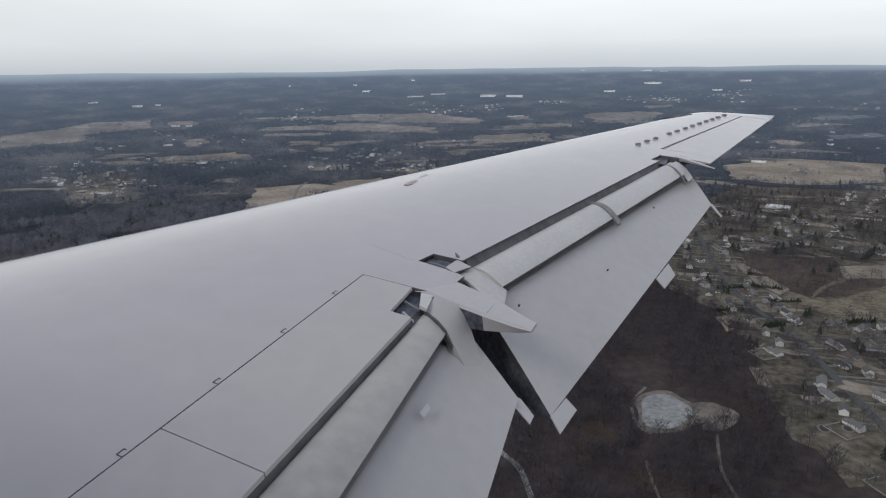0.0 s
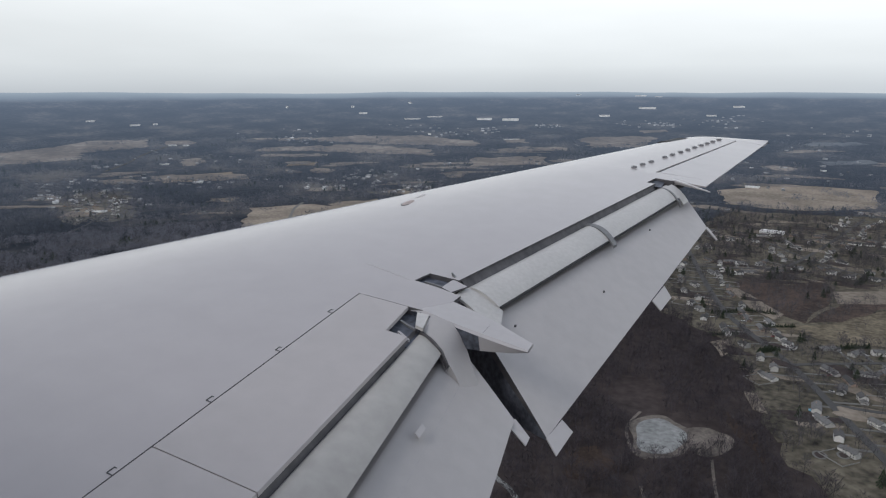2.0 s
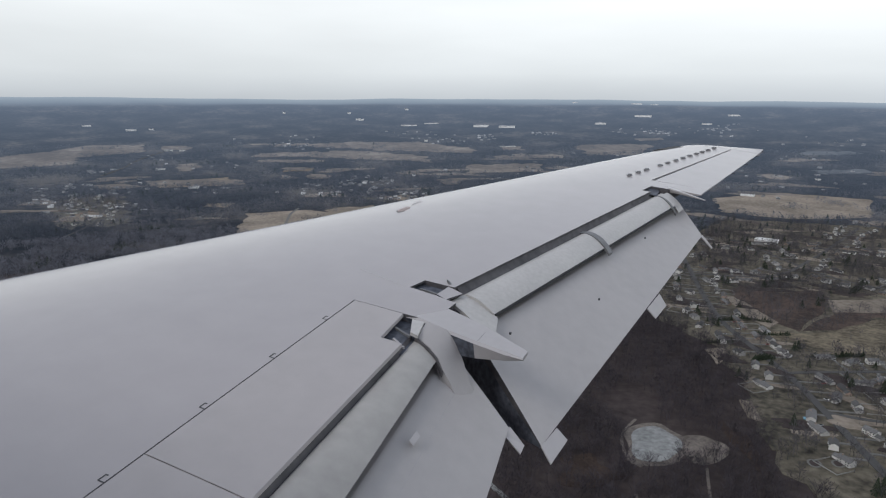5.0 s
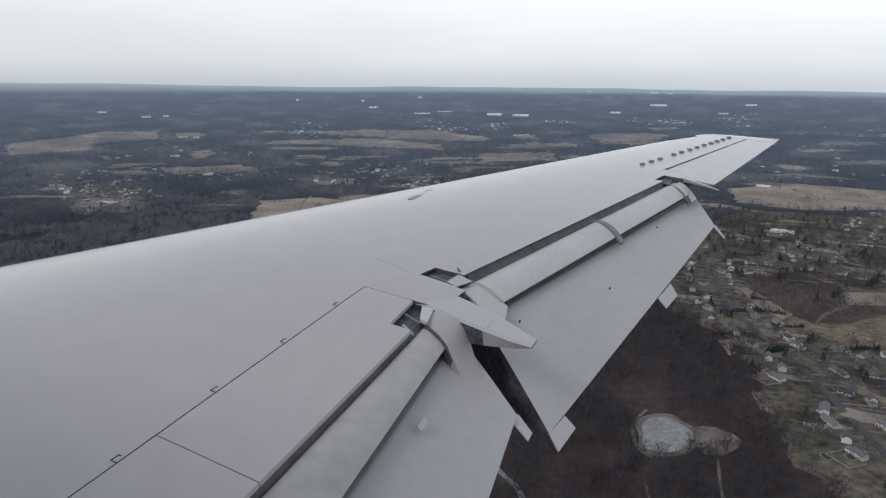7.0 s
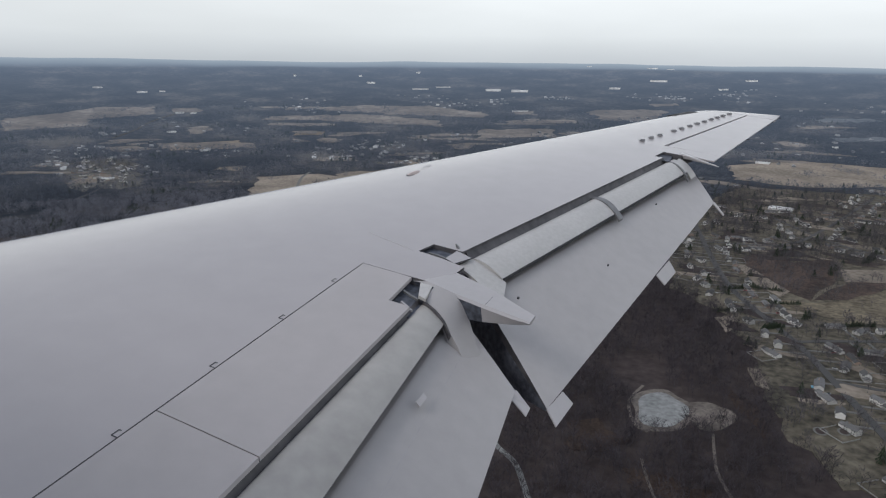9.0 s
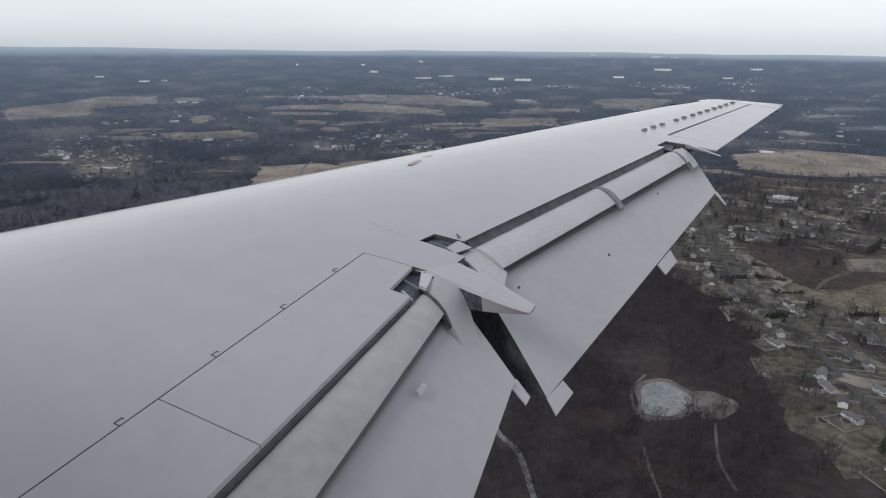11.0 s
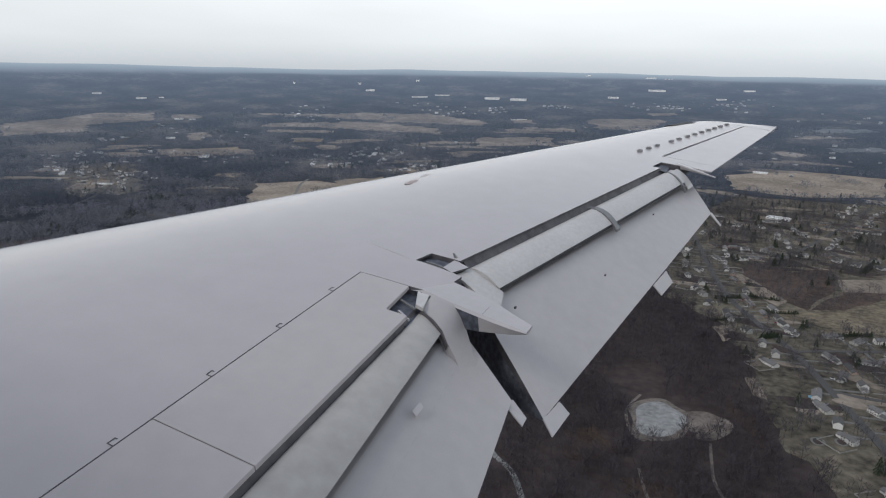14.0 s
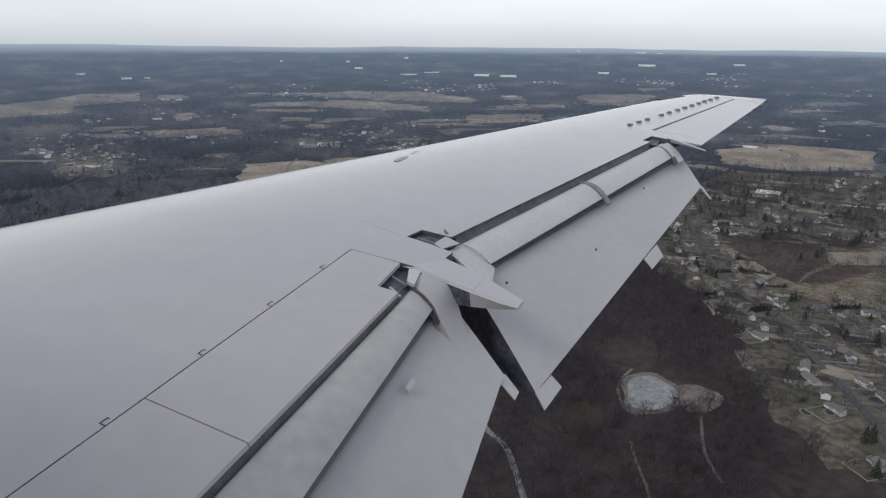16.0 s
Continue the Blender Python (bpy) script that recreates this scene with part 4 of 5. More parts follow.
def oval(cx, cy, rx, ry, n=28, turn=0.0, wob=0.08):
    out = []
    for i in range(n):
        a = 6.283185 * i / n
        k = 1 + wob * math.sin(3 * a + 1) + wob * 0.6 * math.sin(5 * a)
        x, y = rx * k * math.cos(a), ry * k * math.sin(a)
        out.append((cx + x * math.cos(turn) - y * math.sin(turn), cy + x * math.sin(turn) + y * math.cos(turn)))
    return out


patch("pond_bank", oval(-45, 537, 25, 38), SAND, 0.3, "pale muddy bank around the pond", "bank", 4, 5)
patch("pond", oval(-45, 537, 20, 31), ICE, 0.6, "frozen pale grey pond in the woods", "pond", 50, 0)
patch("mudflat", oval(-8, 545, 19, 24), SAND, 0.35, "pale dry mudflat beside the pond", "mudflat", 4, 8)
patch("marsh", oval(-86, 472, 22, 22, wob=0.2), MARSH, 0.3, "rusty brown marsh grass in the wood", "marsh", 4, 11)
patch("marsh", oval(-30, 430, 26, 14, wob=0.2), MARSH, 0.3, "rusty brown marsh grass in the wood", "marsh", 4, 11)
patch("marsh", oval(20, 570, 10, 40, wob=0.2, turn=0.4), MARSH, 0.3, "rusty brown marsh grass in the wood", "marsh", 4, 11)


def ribbon(points, width, lift):
    """A strip along a line of points, rounded by a spline, lying on the land."""
    pts = [V(*p, 0) for p in points]
    line = []
    for i in range(len(pts) - 1):
        a, b = pts[max(0, i - 1)], pts[i]
        c, d = pts[i + 1], pts[min(len(pts) - 1, i + 2)]
        for k in range(8):
            t = k / 8
            line.append(0.5 * ((2 * b) + (c - a) * t + (2 * a - 5 * b + 4 * c - d) * t * t + (3 * b - a - 3 * c + d) * t**3))
    line.append(pts[-1])
    rows = []
    for i, p in enumerate(line):
        d = (line[min(i + 1, len(line) - 1)] - line[max(i - 1, 0)]).normalized()
        o = V(-d.y, d.x, 0) * width / 2
        row = []
        for q, dz in ((p - o, -0.4), (p - o, lift), (p + o, lift), (p + o, -0.4)):
            row.append((q.x, q.y, land(q.x, q.y) + dz))
        rows.append(row)
    return loft(rows), line


ROADS = [
    ([(-90, 1300), (-59, 1141), (-27, 985), (2, 881), (62, 747), (91, 661), (122, 562), (150, 478)], 7.6),
    ([(62, 747), (110, 772), (190, 800), (300, 770)], 5.6),
    ([(91, 661), (140, 662), (200, 692), (310, 680)], 5.6),
    ([(122, 562), (170, 592), (230, 600), (330, 560)], 5.4),
    ([(40, 1400), (120, 1250), (190, 1180), (290, 1150), (400, 1180)], 5.8),
    ([(-59, 1141), (60, 1180), (130, 1340), (200, 1560), (250, 1720)], 6.2),
    ([(-70, 1420), (40, 1400), (160, 1450), (330, 1430)], 5.6),
    ([(-1640, 1260), (-1480, 1180), (-1340, 1060), (-1240, 900)], 5.6),
    ([(-1500, 1090), (-1480, 1180), (-1440, 1260)], 5),
    ([(-900, 1740), (-800, 1690), (-700, 1600)], 5.6),
    ([(-1930, 1560), (-2010, 1720), (-2120, 1900), (-2190, 2080)], 9),
]
LINES = []
for k, (pts, w) in enumerate(ROADS):
    shape, line = ribbon(pts, w, 0.72 + 0.012 * k)
    tagged(part("road", shape, ASPHALT), "grey asphalt residential road", "road", kind="structure")
    LINES.append(line)
for pts, w, label in (([(-175, 460), (-152, 427), (-130, 409), (-112, 380), (-90, 340)], 4.2, "pale frozen creek winding through the wood"), ([(-1032, 1408), (-999, 1329), (-929, 1214), (-900, 1150)], 6.5, "pale farm track across a ploughed field"), ([(-3, 515), (0, 486), (4, 460), (16, 430)], 2.2, "pale dirt track in the wood"), ([(-48, 455), (-40, 430), (-28, 400), (-24, 380)], 2.0, "pale dirt track in the wood"), ([(-66, 575), (-72, 540), (-62, 505), (-50, 495)], 2.5, "pale dirt track round the pond")):
    tagged(part("creek" if "creek" in label else "track", ribbon(pts, w, 0.55 if w < 6 else 0.9)[0], ICE if "creek" in label else DRIVE if w > 6 else SAND), label, "creek" if "creek" in label else "track", kind="structure")


# thickets and worn tan grass between the houses
prng = random.Random(23)
THICKETS = [
    [(-5, 1060), (29, 1105), (71, 1074), (127, 1135), (130, 1068), (116, 991), (82, 902), (57, 921), (30, 980)],
    [(85, 905), (130, 997), (187, 1051), (240, 1090), (240, 1020), (181, 1002), (130, 925)],
]
OPEN = [MEADOW] + GREENS
NO_BUILD = THICKETS + OPEN
for k, ring in enumerate(THICKETS):
    patch("thicket_floor", ring, LITTER, 0.34 + 0.01 * k, "dark reddish-brown leaf litter under a small wood", "thicket", 10, 6)
for k, (x, y, r) in enumerate(((74, 557, 5.5), (91, 564, 5.0))):
    patch("pool_deck", oval(x, y, r, r * 1.2, 24, 0, 0.02), DRIVE, 0.62, "pale round deck of a garden pool", "pool deck", 50, 0)
    patch("pool_cover", oval(x, y, r - 1.8, r * 1.2 - 1.8, 24, 0, 0.02), SOIL, 0.80, "dark leaf-strewn pool cover", "pool cover", 50, 0)
for i in range(140):
    x, y = prng.uniform(-60, 330), prng.uniform(520, 1650)
    if not inside(x, y, DISTRICT):
        continue
    rx, ry, tn = prng.uniform(12, 44), prng.uniform(5, 15), prng.uniform(-0.7, 0.3)
    ring = oval(x, y, rx, ry, 20, tn, 0.22)
    if any(inside(x, y, p) for p in NO_BUILD):
        continue
    if i % 5 > 1:
        THICKETS.append(ring)
        patch("thicket_floor", ring, SOIL, 0.36 + 0.004 * i, "dark brown leaf litter under a thicket", "thicket", 60, 0)
    else:
        patch("dry_grass", ring, TAN, 0.36 + 0.004 * i, "worn patch of pale dry grass", "grass", 60, 0)


# ---- houses ----
def gable(w, d, h, rise, eave=0.5):
    """Walls with gable ends, and a pitched roof with thickness, on the origin."""
    x, y = w / 2, d / 2
    walls = ([(-x, -y, -0.6), (x, -y, -0.6), (x, y, -0.6), (-x, y, -0.6), (-x, -y, h), (x, -y, h), (x, y, h), (-x, y, h), (-x, 0, h + rise), (x, 0, h + rise)],
             [(0, 1, 5, 4), (2, 3, 7, 6), (1, 2, 6, 9, 5), (3, 0, 4, 8, 7), (3, 2, 1, 0)])
    k = rise / y
    ex, ey = x + eave, y + eave
    zl, zr, t = h - k * eave, h + rise, 0.25
    sec = [[(s, -ey, zl), (s, 0, zr), (s, ey, zl), (s, ey, zl + t), (s, 0, zr + t), (s, -ey, zl + t)] for s in (-ex, ex)]
    return walls, loft(sec)


def house(kind):
    w, d, h, rise, wall_mat = ((15, 9, 5.2, 2.6, SIDING), (18, 9.5, 3.2, 2.4, BRICKS), (12, 9, 5.4, 3.0, SIDING), (20, 10, 3.4, 2.6, SIDING))[kind]
    label = ("white two-storey house with a grey shingle roof", "low brown brick house with a grey roof", "compact pale house with a steep grey roof", "long pale ranch house with a grey roof")[kind]
    ob = tagged(new("house"), label, "house", "houses of the district")
    walls, roof = gable(w, d, h, rise)
    wall = part("wall", walls, wall_mat, ob)
    rf = part("roof", roof, SHINGLES, ob)
    part("chimney", box(w * 0.28, 0.8, h + rise + 0.3, 0.9, 0.9, 2.2), BRICKS, rf)
    # garage wing
    gw, gr = gable(7, 7.5, 2.8, 1.9)
    off = lambda s, dx, dy: ([(a + dx, b + dy, c) for a, b, c in s[0]], s[1])
    part("garage_wall", off(gw, w / 2 + 3.2, -1.2), wall_mat, ob)
    part("garage_roof", off(gr, w / 2 + 3.2, -1.2), SHINGLES, ob)
    part("garage_door", box(w / 2 + 3.4, -5.0, 1.0, 4.6, 0.12, 2.2), FENCE_PAINT, ob, "white garage door")
    part("door", box(-0.6, -d / 2 - 0.04, 1.0, 1.0, 0.12, 2.1), DOOR_PAINT, ob)
    storeys = (1.5, 4.0) if h > 4.5 else (1.5,)
    for side in (-1, 1):
        for z in storeys:
            for fx in (-0.36, -0.18, 0.2, 0.38):
                part("window", box(fx * w, side * (d / 2 + 0.03), z, 1.2, 0.1, 1.3), GLASS, ob)
    for o in ob.children_recursive:
        o.data.transform(Matrix.Scale(0.8, 4))
    return ob


def bare_tree_shape(rng, h, spread, blades):
    """A trunk and thin upswept limbs, each a slim three-sided spike, with twigs along them."""
    shapes = [spike(V(0, 0, -0.5), V(0, 0, h * 0.75), h * 0.014)]
    for i in range(blades):
        a, z = rng.uniform(0, 6.283), h * rng.uniform(0.25, 0.7)
        k = spread * rng.uniform(0.5, 1.0)
        tip = V(math.cos(a) * k, math.sin(a) * k, min(h, z + h * rng.uniform(0.25, 0.5)))
        shapes.append(spike(V(0, 0, z), tip, h * 0.010))
        for j in range(1):
            q = V(0, 0, z).lerp(tip, rng.uniform(0.4, 0.9))
            b = a + rng.uniform(-1, 1)
            shapes.append(spike(q, q + V(math.cos(b) * spread * 0.35, math.sin(b) * spread * 0.35, h * rng.uniform(0.1, 0.22)), h * 0.006))
    return merge(*shapes)


def twig_cloud(rng, h, spread, twigs, width):
    """A slim trunk and a loose, uneven crown of thin twig blades that lean outwards and up."""
    shapes = [spike(V(0, 0, -0.5), V(0, 0, h * 0.7), h * 0.012)]
    for i in range(twigs):
        a, k, z = rng.uniform(0, 6.283), rng.random() ** 0.6, rng.uniform(0.3, 0.95)
        r = spread * k * math.sin(math.pi * min(0.95, z * 0.9 + 0.08)) ** 0.7
        c = V(math.cos(a) * r, math.sin(a) * r, z * h)
        out = V(math.cos(a) * rng.uniform(0.3, 1.2), math.sin(a) * rng.uniform(0.3, 1.2), rng.uniform(0.5, 1.3)).normalized()
        side = out.cross(V(rng.uniform(-1, 1), rng.uniform(-1, 1), rng.uniform(-1, 1))).normalized()
        n = h * rng.uniform(0.08, 0.2)
        w = h * rng.uniform(*width)
        shapes.append(([c - out * n * 0.5 - side * w, c - out * n * 0.5 + side * w, c + out * n + side * w * 1.4, c + out * n * 0.9 - side * w], [(0, 1, 2), (0, 2, 3)]))
    return merge(*shapes)


def spike(a, b, r):
    d = (b - a).normalized()
    s = d.cross(V(0.3, 0.9, 0.2)).normalized()
    t = d.cross(s)
    return [a + s * r, a - s * r * 0.5 + t * r * 0.87, a - s * r * 0.5 - t * r * 0.87, b], [(0, 1, 3), (1, 2, 3), (2, 0, 3)]


def conifer_shape(rng, h, r):
    """Tiers of drooping ragged boughs."""
    shapes = []
    tiers = 7
    for i in range(tiers):
        z = h * (0.12 + 0.80 * i / tiers)
        k = r * (1 - i / tiers) ** 0.8 + 0.2
        n = 9
        for j in range(n):
            a = 6.283 * (j + rng.random()) / n
            kk = k * rng.uniform(0.75, 1.15)
            c, s = math.cos(a), math.sin(a)
            wx, wy = -s * kk * 0.42, c * kk * 0.42
            shapes.append(([V(0, 0, z + h * 0.20), V(c * kk + wx * 0.5, s * kk + wy * 0.5, z - h * 0.02), V(c * kk * 1.1, s * kk * 1.1, z + h * 0.01), V(c * kk - wx * 0.5, s * kk - wy * 0.5, z - h * 0.03)], [(0, 1, 2), (0, 2, 3)]))
    return merge(*shapes)


rng = random.Random(5)
PLOTS = []  # taken places: x, y, radius


def free(x, y, r):
    return all((x - a) ** 2 + (y - b) ** 2 > (r + c) ** 2 for a, b, c in PLOTS)


def road_gap(x, y):
    return min((p.x - x) ** 2 + (p.y - y) ** 2 for line in LINES for p in line) ** 0.5


models = [house(k) for k in range(4)]
used = [False] * 4
houses = []
for line in LINES:
    run = 0.0
    for a, b in zip(line, line[1:]):
        run += (b - a).length
        if run < 18:
            continue
        run = 0.0
        d = (b - a).normalized()
        for side in (-1, 1):
            if rng.random() < 0.16:
                continue
            back = rng.uniform(17, 40)
            x, y = a.x - d.y * side * back, a.y + d.x * side * back
            if not (inside(x, y, DISTRICT) or inside(x, y, SUBURB) or inside(x, y, SUBURB2)):
                continue
            if not free(x, y, 9.5) or road_gap(x, y) < 15 or any(inside(x, y, p) for p in NO_BUILD + [FIELDS[1][0]]):
                continue
            PLOTS.append((x, y, 10))
            turn = math.degrees(math.atan2(d.y, d.x)) + (180 if side < 0 else 0) + rng.uniform(-32, 32)
            k = rng.randrange(4)
            m = pose(x, y, land(x, y) + 0.3, 0, 0, turn)
            if used[k]:
                houses.append(copy_thing(models[k], m))
            else:
                used[k] = True
                models[k].matrix_basis = m
                houses.append(models[k])
            # driveway from the garage to the road
            g = m @ V(9.6, -4.4, 0)
            e2 = V(a.x - d.y * side * 3.4, a.y + d.x * side * 3.4, 0) + (g - m.translation) * 0.7
            shape, _ = ribbon([(g.x, g.y), ((g.x + e2.x) / 2, (g.y + e2.y) / 2), (e2.x, e2.y)], 3.3, 0.60 + 0.0005 * len(houses))
            tagged(part("driveway", shape, DRIVE), "pale concrete driveway", "driveway", kind="structure")

# ---- yard fences, cars and pools ----
def fence(w, d):
    """A white paling fence round three sides of a yard: posts and rails."""
    ob = tagged(new("fence"), "white wooden yard fence behind a house", "fence", "yard fences")
    runs = [((-w / 2, 0), (-w / 2, d)), ((-w / 2, d), (w / 2, d)), ((w / 2, d), (w / 2, 0))]
    for (ax, ay), (bx, by) in runs:
        cx, cy, lx, ly = (ax + bx) / 2, (ay + by) / 2, abs(bx - ax), abs(by - ay)
        part("rail", box(cx, cy, 1.0, max(lx, 0.12), max(ly, 0.12), 0.9), FENCE_PAINT, ob)
        n = 4
        for i in range(n):
            part("post", box(ax + (bx - ax) * i / n, ay + (by - ay) * i / n, 0.75, 0.22, 0.22, 1.8), FENCE_PAINT, ob)
    return ob


def car(paint):
    ob = tagged(new("car"), "parked family car on a driveway", "car", "parked cars")
    low = loft([[(x, y * 0.9, z) for x, y, z in ring] for ring in ([(-2.2, -0.9, 0.35), (2.2, -0.9, 0.35), (2.2, 0.9, 0.35), (-2.2, 0.9, 0.35)], [(-2.25, -0.95, 0.7), (2.25, -0.95, 0.65), (2.25, 0.95, 0.65), (-2.25, 0.95, 0.7)], [(-2.1, -0.85, 0.95), (2.05, -0.85, 0.85), (2.05, 0.85, 0.85), (-2.1, 0.85, 0.95)])])
    part("body", low, paint, ob)
    part("cabin", loft([[(-1.6, -0.75, 0.94), (1.0, -0.75, 0.9), (1.0, 0.75, 0.9), (-1.6, 0.75, 0.94)], [(-1.1, -0.6, 1.45), (0.3, -0.6, 1.45), (0.3, 0.6, 1.45), (-1.1, 0.6, 1.45)]]), GLASS, ob)
    for sx in (-1.35, 1.35):
        for sy in (-0.78, 0.78):
            ring = lambda yy: [(sx + 0.33 * math.cos(0.7854 * k), yy, 0.33 + 0.33 * math.sin(0.7854 * k)) for k in range(8)]
            part("wheel", loft([ring(sy - 0.1), ring(sy + 0.1)]), TYRE, ob)
    return ob


fence_model = fence(22, 18)
fence_used = False
car_models = [car(p) for p in CAR_PAINTS]
car_used = [False] * 4
for h in houses:
    m = h.matrix_basis.copy()
    p = m.translation
    if p.y > 1150 or p.x < -300:
        continue
    if rng.random() < 0.16:
        fm = m @ pose(0, 4.4, 0)
        if fence_used:
            copy_thing(fence_model, fm)
        else:
            fence_model.matrix_basis, fence_used = fm, True
    if rng.random() < 0.45:
        k = rng.randrange(4)
        c = m @ V(9.2, -8.0, 0)
        cm2 = Matrix.Translation((c.x, c.y, land(c.x, c.y) + 0.62)) @ m.to_3x3().to_4x4() @ pose(0, 0, 0, 0, 0, 90)
        if car_used[k]:
            copy_thing(car_models[k], cm2)
        else:
            car_models[k].matrix_basis, car_used[k] = cm2, True
if not fence_used:
    fence_model.matrix_basis = houses[0].matrix_basis @ pose(0, 5.2, 0)
for k in range(4):
    if not car_used[k]:
        car_models[k].matrix_basis = houses[k].matrix_basis @ pose(11, -11, 0.35, 0, 0, 90)
tagged(part("swimming_pool", (lambda s: ([(a + 76, b + 640, c + GROUND + 0.6) for a, b, c in s[0]], s[1]))(box(0, 0, 0.2, 9, 4.5, 0.6, 0.8)), POOL), "covered blue swimming pool in a yard", "swimming pool")


# ---- large pale buildings in the distance ----
def hall(x, y, w, d, h, turn, label):
    w, h = w * 0.72, h * 0.55
    cladding, roof = (HAZE_WHITE, HAZE_WHITE) if math.hypot(x, y) > 1500 else (WHITE_WALL, WHITE_ROOF)
    ob = tagged(new("warehouse"), label, "building")
    ob.matrix_basis = pose(x, y, land(x, y), 0, 0, turn)
    part("wall", box(0, 0, h / 2 - 2, w, d, h + 4), cladding, ob)
    part("roof", box(0, 0, h + 0.6, w + 1.5, d + 1.5, 1.2), roof, ob)
    for i in range(5):
        part("roof_vent", box(-w * 0.4 + w * 0.2 * i, 0, h + 1.6, 2.4, 3, 1.0), STEEL, ob)
    return ob


hall(-1330, 3500, 110, 60, 9, 15, "long white warehouse with a flat roof far off")
hall(-1190, 3530, 120, 60, 9, 15, "long white warehouse with a flat roof far off")
hall(-2028, 3385, 60, 40, 9, 20, "white flat-roofed hall far off in haze")
hall(-2508, 3318, 13, 13, 15, 0, "white tower-like building far off in haze")
hall(-651, 4500, 90, 40, 12, 5, "white flat-roofed hall far off in haze")
hall(-540, 4480, 60, 40, 12, 5, "white flat-roofed hall far off in haze")
hall(-552, 4100, 130, 40, 9, 5, "pale flat-roofed hall far off in haze")
hall(-2191, 2110, 46, 18, 6, 43, "pale farm building by a field")
hall(-2145, 2139, 36, 16, 5, 42, "pale farm building by a field")
hall(-1877, 1763, 40, 18, 6, 38, "white barn among trees")
hall(-1387, 1092, 46, 14, 5, 33, "white barn among trees")
hall(-1514, 1544, 40, 16, 6, 33, "white barn beside a meadow")
hall(-2734, 2408, 64, 26, 7, 48, "white flat-roofed hall far off in haze")
hall(-2685, 2487, 36, 22, 6, 47, "pale hall far off in haze")
hall(-2975, 2355, 58, 24, 5, 53, "pale hall far off in haze")
hall(-2198, 3544, 26, 22, 11, 36, "small white building far off in haze")
hall(-1957, 3832, 28, 22, 12, 35, "small white building far off in haze")
hall(-1695, 3346, 120, 20, 5, 33, "long low pale building far off in haze")
hall(-1614, 3463, 110, 20, 5, 31, "long low pale building far off in haze")
hall(-1396, 2936, 20, 16, 10, 31, "white house-like building by a field")
hall(-1043, 4473, 42, 24, 9, 21, "pale hall far off in haze")
hall(-69, 4198, 80, 30, 8, 11, "pale flat-roofed hall far off in haze")
hall(-194, 3897, 66, 26, 7, 15, "pale flat-roofed hall far off in haze")
hall(-987, 2943, 100, 14, 4, 29, "long low pale farm shed by a field")
hall(-737, 3795, 80, 40, 8, 10, "pale flat-roofed hall far off in haze")
hall(230, 2502, 18, 14, 6, 22, "white barn beside pale fields")
hall(22, 2119, 50, 20, 6, -10, "white barn beside the tan field")
hall(60, 1480, 60, 24, 6, -10, "pale flat-roofed school by the houses")

# ---- trees ----
CLEAR = [DISTRICT, SUBURB, SUBURB2] + [p for p, _ in FIELDS]
WET = [oval(-45, 537, 27, 40), oval(-8, 545, 17, 22), oval(-86, 472, 16, 16)]
trng = random.Random(11)
KINDS = [merge(bare_tree_shape(trng, h, w, 5), twig_cloud(trng, h, w, 26, (0.003, 0.010))) for h, w in ((14, 5), (16, 5.5), (17.5, 6), (13, 4.5), (18, 6.5), (15, 6))]
SMALL = [twig_cloud(trng, trng.uniform(11, 17), trng.uniform(5, 7.5), 30, (0.005, 0.014)) for _ in range(8)]


def scatter(places, shapes, name, label, material, category):
    """Many trees joined into one mesh, each turned and sized by chance."""
    arrays = [(np.array([tuple(p) for p in s[0]]), s[1]) for s in shapes]
    verts, faces, base = [], [], 0
    for x, y in places:
        pv, pf = arrays[trng.randrange(len(arrays))]
        a, k = trng.uniform(0, 6.283), trng.uniform(0.7, 1.15)
        c, s = math.cos(a) * k, math.sin(a) * k
        q = np.empty_like(pv)
        q[:, 0], q[:, 1], q[:, 2] = pv[:, 0] * c - pv[:, 1] * s + x, pv[:, 0] * s + pv[:, 1] * c + y, pv[:, 2] * k + hills(x, y)
        verts.append(q)
        faces += [tuple(i + base for i in f) for f in pf]
        base += len(pv)
    me = bpy.data.meshes.new(name)
    me.from_pydata(np.concatenate(verts).tolist(), [], faces)
    me.materials.append(material)
    return tagged(new(name, me), label, category, kind="stuff")


TINY = [twig_cloud(trng, trng.uniform(11, 17), trng.uniform(5.5, 8), 9, (0.014, 0.035)) for _ in range(8)]
near, mid, far_trees, yards, dark, hedges = [], [], [], [], [], []
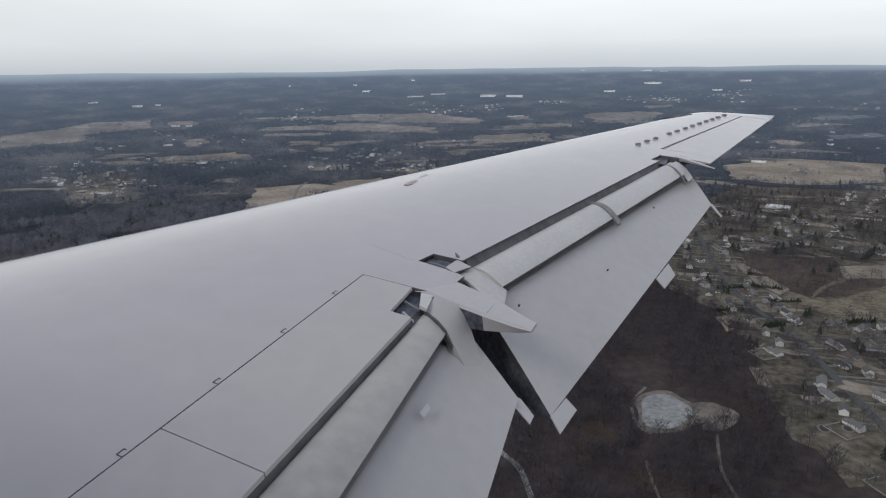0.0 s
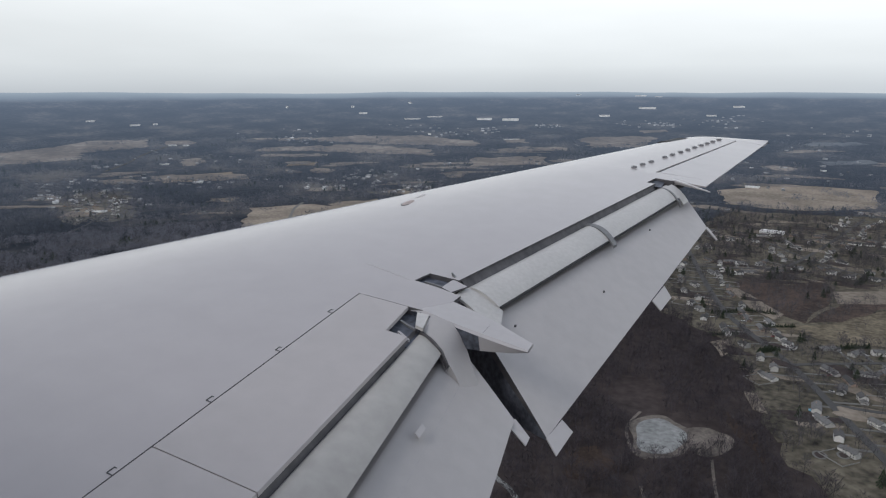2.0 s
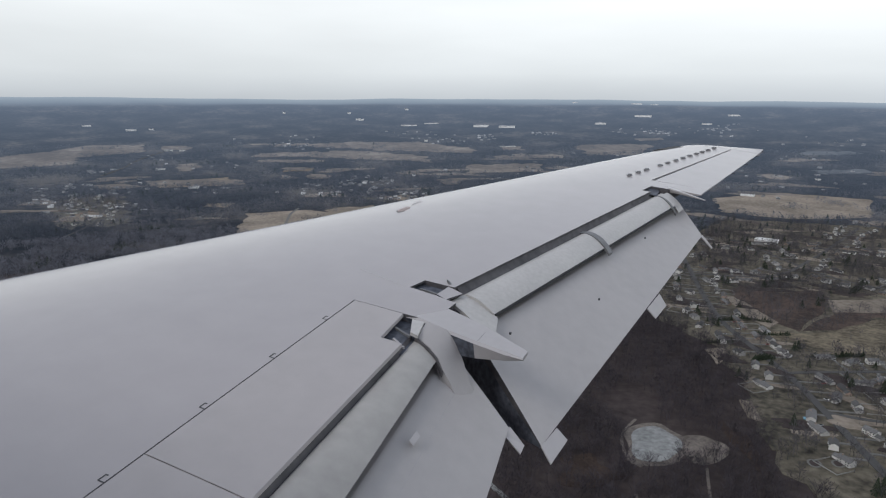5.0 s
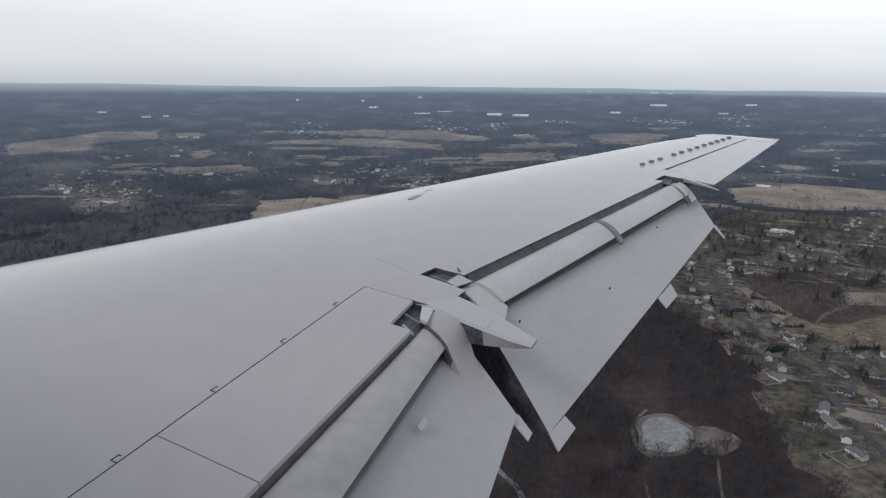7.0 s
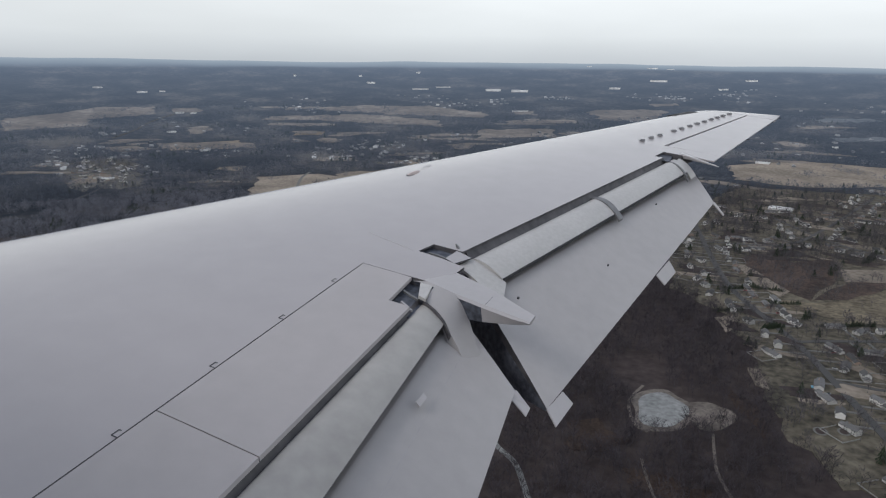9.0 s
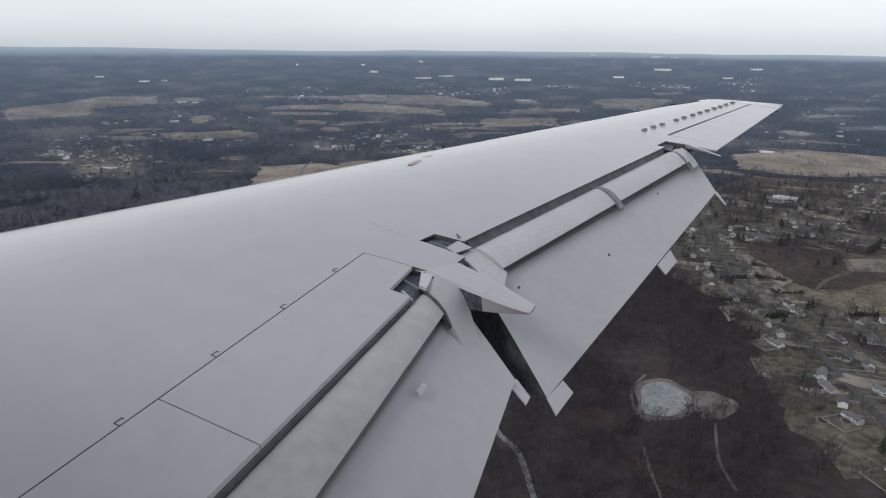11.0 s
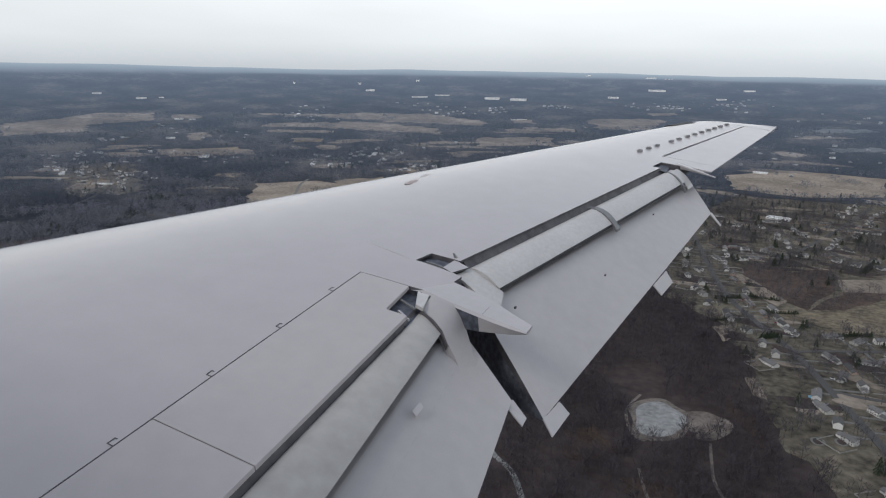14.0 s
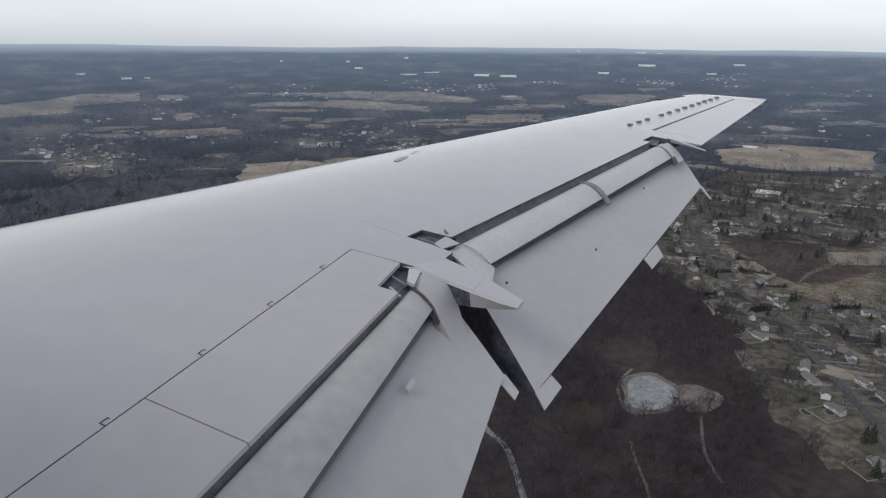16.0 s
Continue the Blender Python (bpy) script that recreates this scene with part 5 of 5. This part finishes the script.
# dark evergreen hedgerows between the yards
for ax, ay, bx, by in ((-22, 893, 5, 910), (15, 922, 51, 921), (-23, 804, 9, 822), (31, 768, 51, 786), (33, 776, 49, 790), (91, 808, 143, 835), (162, 1114, 190, 1197), (168, 1120, 195, 1190), (34, 863, 72, 877), (42, 1404, 76, 1386)):
    steps = int(math.hypot(bx - ax, by - ay) / 2.8)
    for i in range(steps + 1):
        hedges.append((ax + (bx - ax) * i / steps + trng.uniform(-0.8, 0.8), ay + (by - ay) * i / steps + trng.uniform(-0.8, 0.8)))
A0, A1 = radians(90 - 24), radians(90 + 70)
for r0, r1, area, bag in ((300, 900, 46, near), (900, 1500, 66, mid), (1500, 2300, 95, far_trees), (2300, 3200, 200, far_trees)):
    count = int((A1 - A0 + 0.35) / 2 * (r1 * r1 - r0 * r0) / area)
    for _ in range(count):
        r = math.sqrt(trng.uniform(r0 * r0, r1 * r1))
        a = trng.uniform(A0 - 0.2, A1 + 0.15)
        x, y = r * math.cos(a), r * math.sin(a)
        if any(inside(x, y, p) for p in WET) or any(inside(x, y, p) for p, _ in FIELDS):
            continue
        if r > 1500 and any(inside(x, y, p) for p, _ in FAR_FIELDS) and noise.noise(V(x * 0.009, y * 0.009, 6.1)) < 0.3:
            continue
        if r > 1500 and on_parcel(x, y) and noise.noise(V(x * 0.012, y * 0.012, 3.3)) < 0.32:
            continue
        if any(inside(x, y, p) for p in (DISTRICT, SUBURB, SUBURB2)):
            clump = noise.noise(V(x * 0.012, y * 0.012, 4.4))
            wild = any(inside(x, y, p) for p in THICKETS)
            if any(inside(x, y, p) for p in OPEN) and trng.random() < 0.93:
                continue
            if not wild and clump < 0.05 and trng.random() > 0.60:
                continue
            if any(inside(x, y, p) for p in THICKETS[:2]) and trng.random() < 0.45:
                continue
            if not free(x, y, 3.5) or road_gap(x, y) < 8:
                continue
            (dark if trng.random() < 0.05 else yards if x > -400 else mid).append((x, y))
            continue
        if noise.noise(V(x * 0.006, y * 0.006, 8.2)) < -0.42:
            continue
        if r > 1000 and noise.noise(V(x * 0.01, y * 0.01, 2.2)) > 0.35 and trng.random() < 0.25:
            dark.append((x, y))
        else:
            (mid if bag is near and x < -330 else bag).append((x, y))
# clumps and rows of trees that stand in the fields
for ax, ay, bx, by, n, wide in ((-1048, 1337, -1040, 1345, 12, 9), (-1040, 1262, -1030, 1275, 10, 8), (-935, 1400, -925, 1420, 12, 9), (-1035, 1435, -1000, 1460, 16, 10), (110, 1925, 150, 1955, 30, 12), (-20, 1740, 10, 1760, 16, 9), (187, 2098, 299, 1954, 60, 7), (-75, 1790, -30, 1760, 24, 12)):
    for k in range(n):
        q = trng.random()
        x, y = ax + (bx - ax) * q + trng.gauss(0, wide), ay + (by - ay) * q + trng.gauss(0, wide)
        (far_trees if math.hypot(x, y) > 1500 else dark if k % 3 else mid).append((x, y))
scatter(near, KINDS, "woodland", "dense bare brown deciduous wood in winter", TWIGS, "woods")
scatter(mid, SMALL, "woodland", "bare deciduous wood in winter, tinted pale blue-grey for haze", HAZED_TWIGS, "woods")
scatter(far_trees, TINY, "woodland", "bare wood in the middle distance with haze painted in", HAZE_WOOD, "woods")
scatter(yards, KINDS, "yard_trees", "bare leafless trees between the houses", YARD_TWIGS, "trees")
# pale clearings and small houses scattered through the far woods
spots, roofs = [], []
for _ in range(60):
    r, a = 1500 + 1500 * trng.random() ** 0.8, trng.uniform(A0 - 0.2, A1 + 0.1)
    x, y = r * math.cos(a), r * math.sin(a)
    if any(inside(x, y, p) for p in CLEAR) or any(inside(x, y, p) for p, _ in FAR_FIELDS):
        continue
    w, d, t = trng.uniform(25, 120), trng.uniform(20, 50), trng.uniform(-0.5, 0.5) + a
    ring = [(x + px * math.cos(t) - py * math.sin(t), y + px * math.sin(t) + py * math.cos(t)) for px, py in oval(0, 0, d * 0.7, w, 18, 0, 0.3)]
    spots.append(loft([[(px, py, hills(px, py) - 3) for px, py in ring], [(px, py, hills(px, py) + 1.2) for px, py in ring]]))
    for _ in range(trng.randrange(0, 4)):
        hx, hy = x + trng.uniform(-1, 1) * w, y + trng.uniform(-1, 1) * w
        gw, gr2 = gable(trng.uniform(9, 18), trng.uniform(7, 10), 3.5, 2.5)
        q = trng.uniform(0, 3)
        for s in (gw, gr2):
            roofs.append(([(hx + px * math.cos(q) - py * math.sin(q), hy + px * math.sin(q) + py * math.cos(q), pz + hills(hx, hy) + 1.0) for px, py, pz in s[0]], s[1]))
# clusters of small houses between the woods
CLUSTERS = [
    (-850, 1690, 110, 90, 26), (-1180, 1720, 160, 110, 16), (-1450, 1180, 130, 80, 16), (-1900, 1900, 200, 120, 12), (250, 2600, 300, 160, 20), (-350, 2900, 300, 120, 18),
    (-1500, 3100, 300, 120, 16), (-2000, 2700, 200, 150, 10), (-600, 2250, 180, 120, 16), (-1673, 1158, 50, 40, 12), (-1626, 1363, 90, 150, 22),
]
CLUSTERS += [
    (-2012, 1610, 40, 50, 10), (-1117, 1852, 110, 150, 34), (-362, 3579, 60, 70, 16), (-140, 3742, 130, 150, 26), (-939, 3379, 90, 60, 20), (-1197, 3150, 80, 140, 18),
    (-485, 3565, 110, 100, 20), (-1840, 2507, 150, 60, 22), (-895, 1782, 40, 60, 8), (-1458, 1556, 60, 90, 12), (-1829, 1338, 60, 80, 14), (-1289, 2980, 110, 80, 16), (300, 3400, 260, 150, 14),
]
for cx, cy, sx, sy, n in CLUSTERS:
    for _ in range(n):
        hx, hy = cx + trng.gauss(0, sx * 0.6), cy + trng.gauss(0, sy * 0.6)
        gw, gr2 = gable(trng.uniform(8, 15), trng.uniform(7, 10), trng.uniform(2.2, 4), 2.0)
        q = trng.uniform(0, 3)
        for s in (gw, gr2):
            roofs.append(([(hx + px * math.cos(q) - py * math.sin(q), hy + px * math.sin(q) + py * math.cos(q), pz + hills(hx, hy) + 0.4) for px, py, pz in s[0]], s[1]))
tagged(part("backdrop_clearings", merge(*spots), HAZE_FIELD), "pale tan clearings scattered through distant woods", "clearings", kind="structure")
tagged(part("distant_houses", merge(*roofs), HAZE_ROOFS), "tiny pale houses scattered through distant woods", "houses", kind="stuff")
CONES = [conifer_shape(trng, trng.uniform(9, 15), trng.uniform(2.4, 3.6)) for _ in range(5)]
scatter([p for p in dark if 1100 < math.hypot(*p) < 1500], CONES, "conifers", "dark evergreen conifers among bare trees", NEEDLES, "conifers")
scatter([p for p in dark if math.hypot(*p) > 1500], CONES, "conifers", "dark evergreens far off in haze", HAZE_NEEDLES, "conifers")
crown_meshes = [mesh_of("crown", *s, NEEDLES) for s in CONES]
trunk_mesh = mesh_of("trunk", *spike(V(0, 0, -0.6), V(0, 0, 8), 0.35), BARK)
for x, y, size in [(*p, 0.5) for p in hedges] + [(*p, 1.0) for p in dark if math.hypot(*p) <= 1100][:150]:
    low = size < 1
    t = tagged(new("conifer"), "low dark evergreen in a hedge row between yards" if low else "dark green conifer on a winter lawn", "tree", "hedge evergreens" if low else "yard conifers")
    k = size * trng.uniform(0.75, 1.15)
    t.matrix_basis = Matrix.Translation((x, y, land(x, y))) @ Matrix.Rotation(trng.uniform(0, 6.28), 4, "Z") @ Matrix.Diagonal((k * (1.3 if low else 1), k * (1.3 if low else 1), k, 1))
    for nm, me in (("trunk", trunk_mesh), ("crown", crown_meshes[trng.randrange(5)])):
        o = new(nm, me)
        o.parent = t
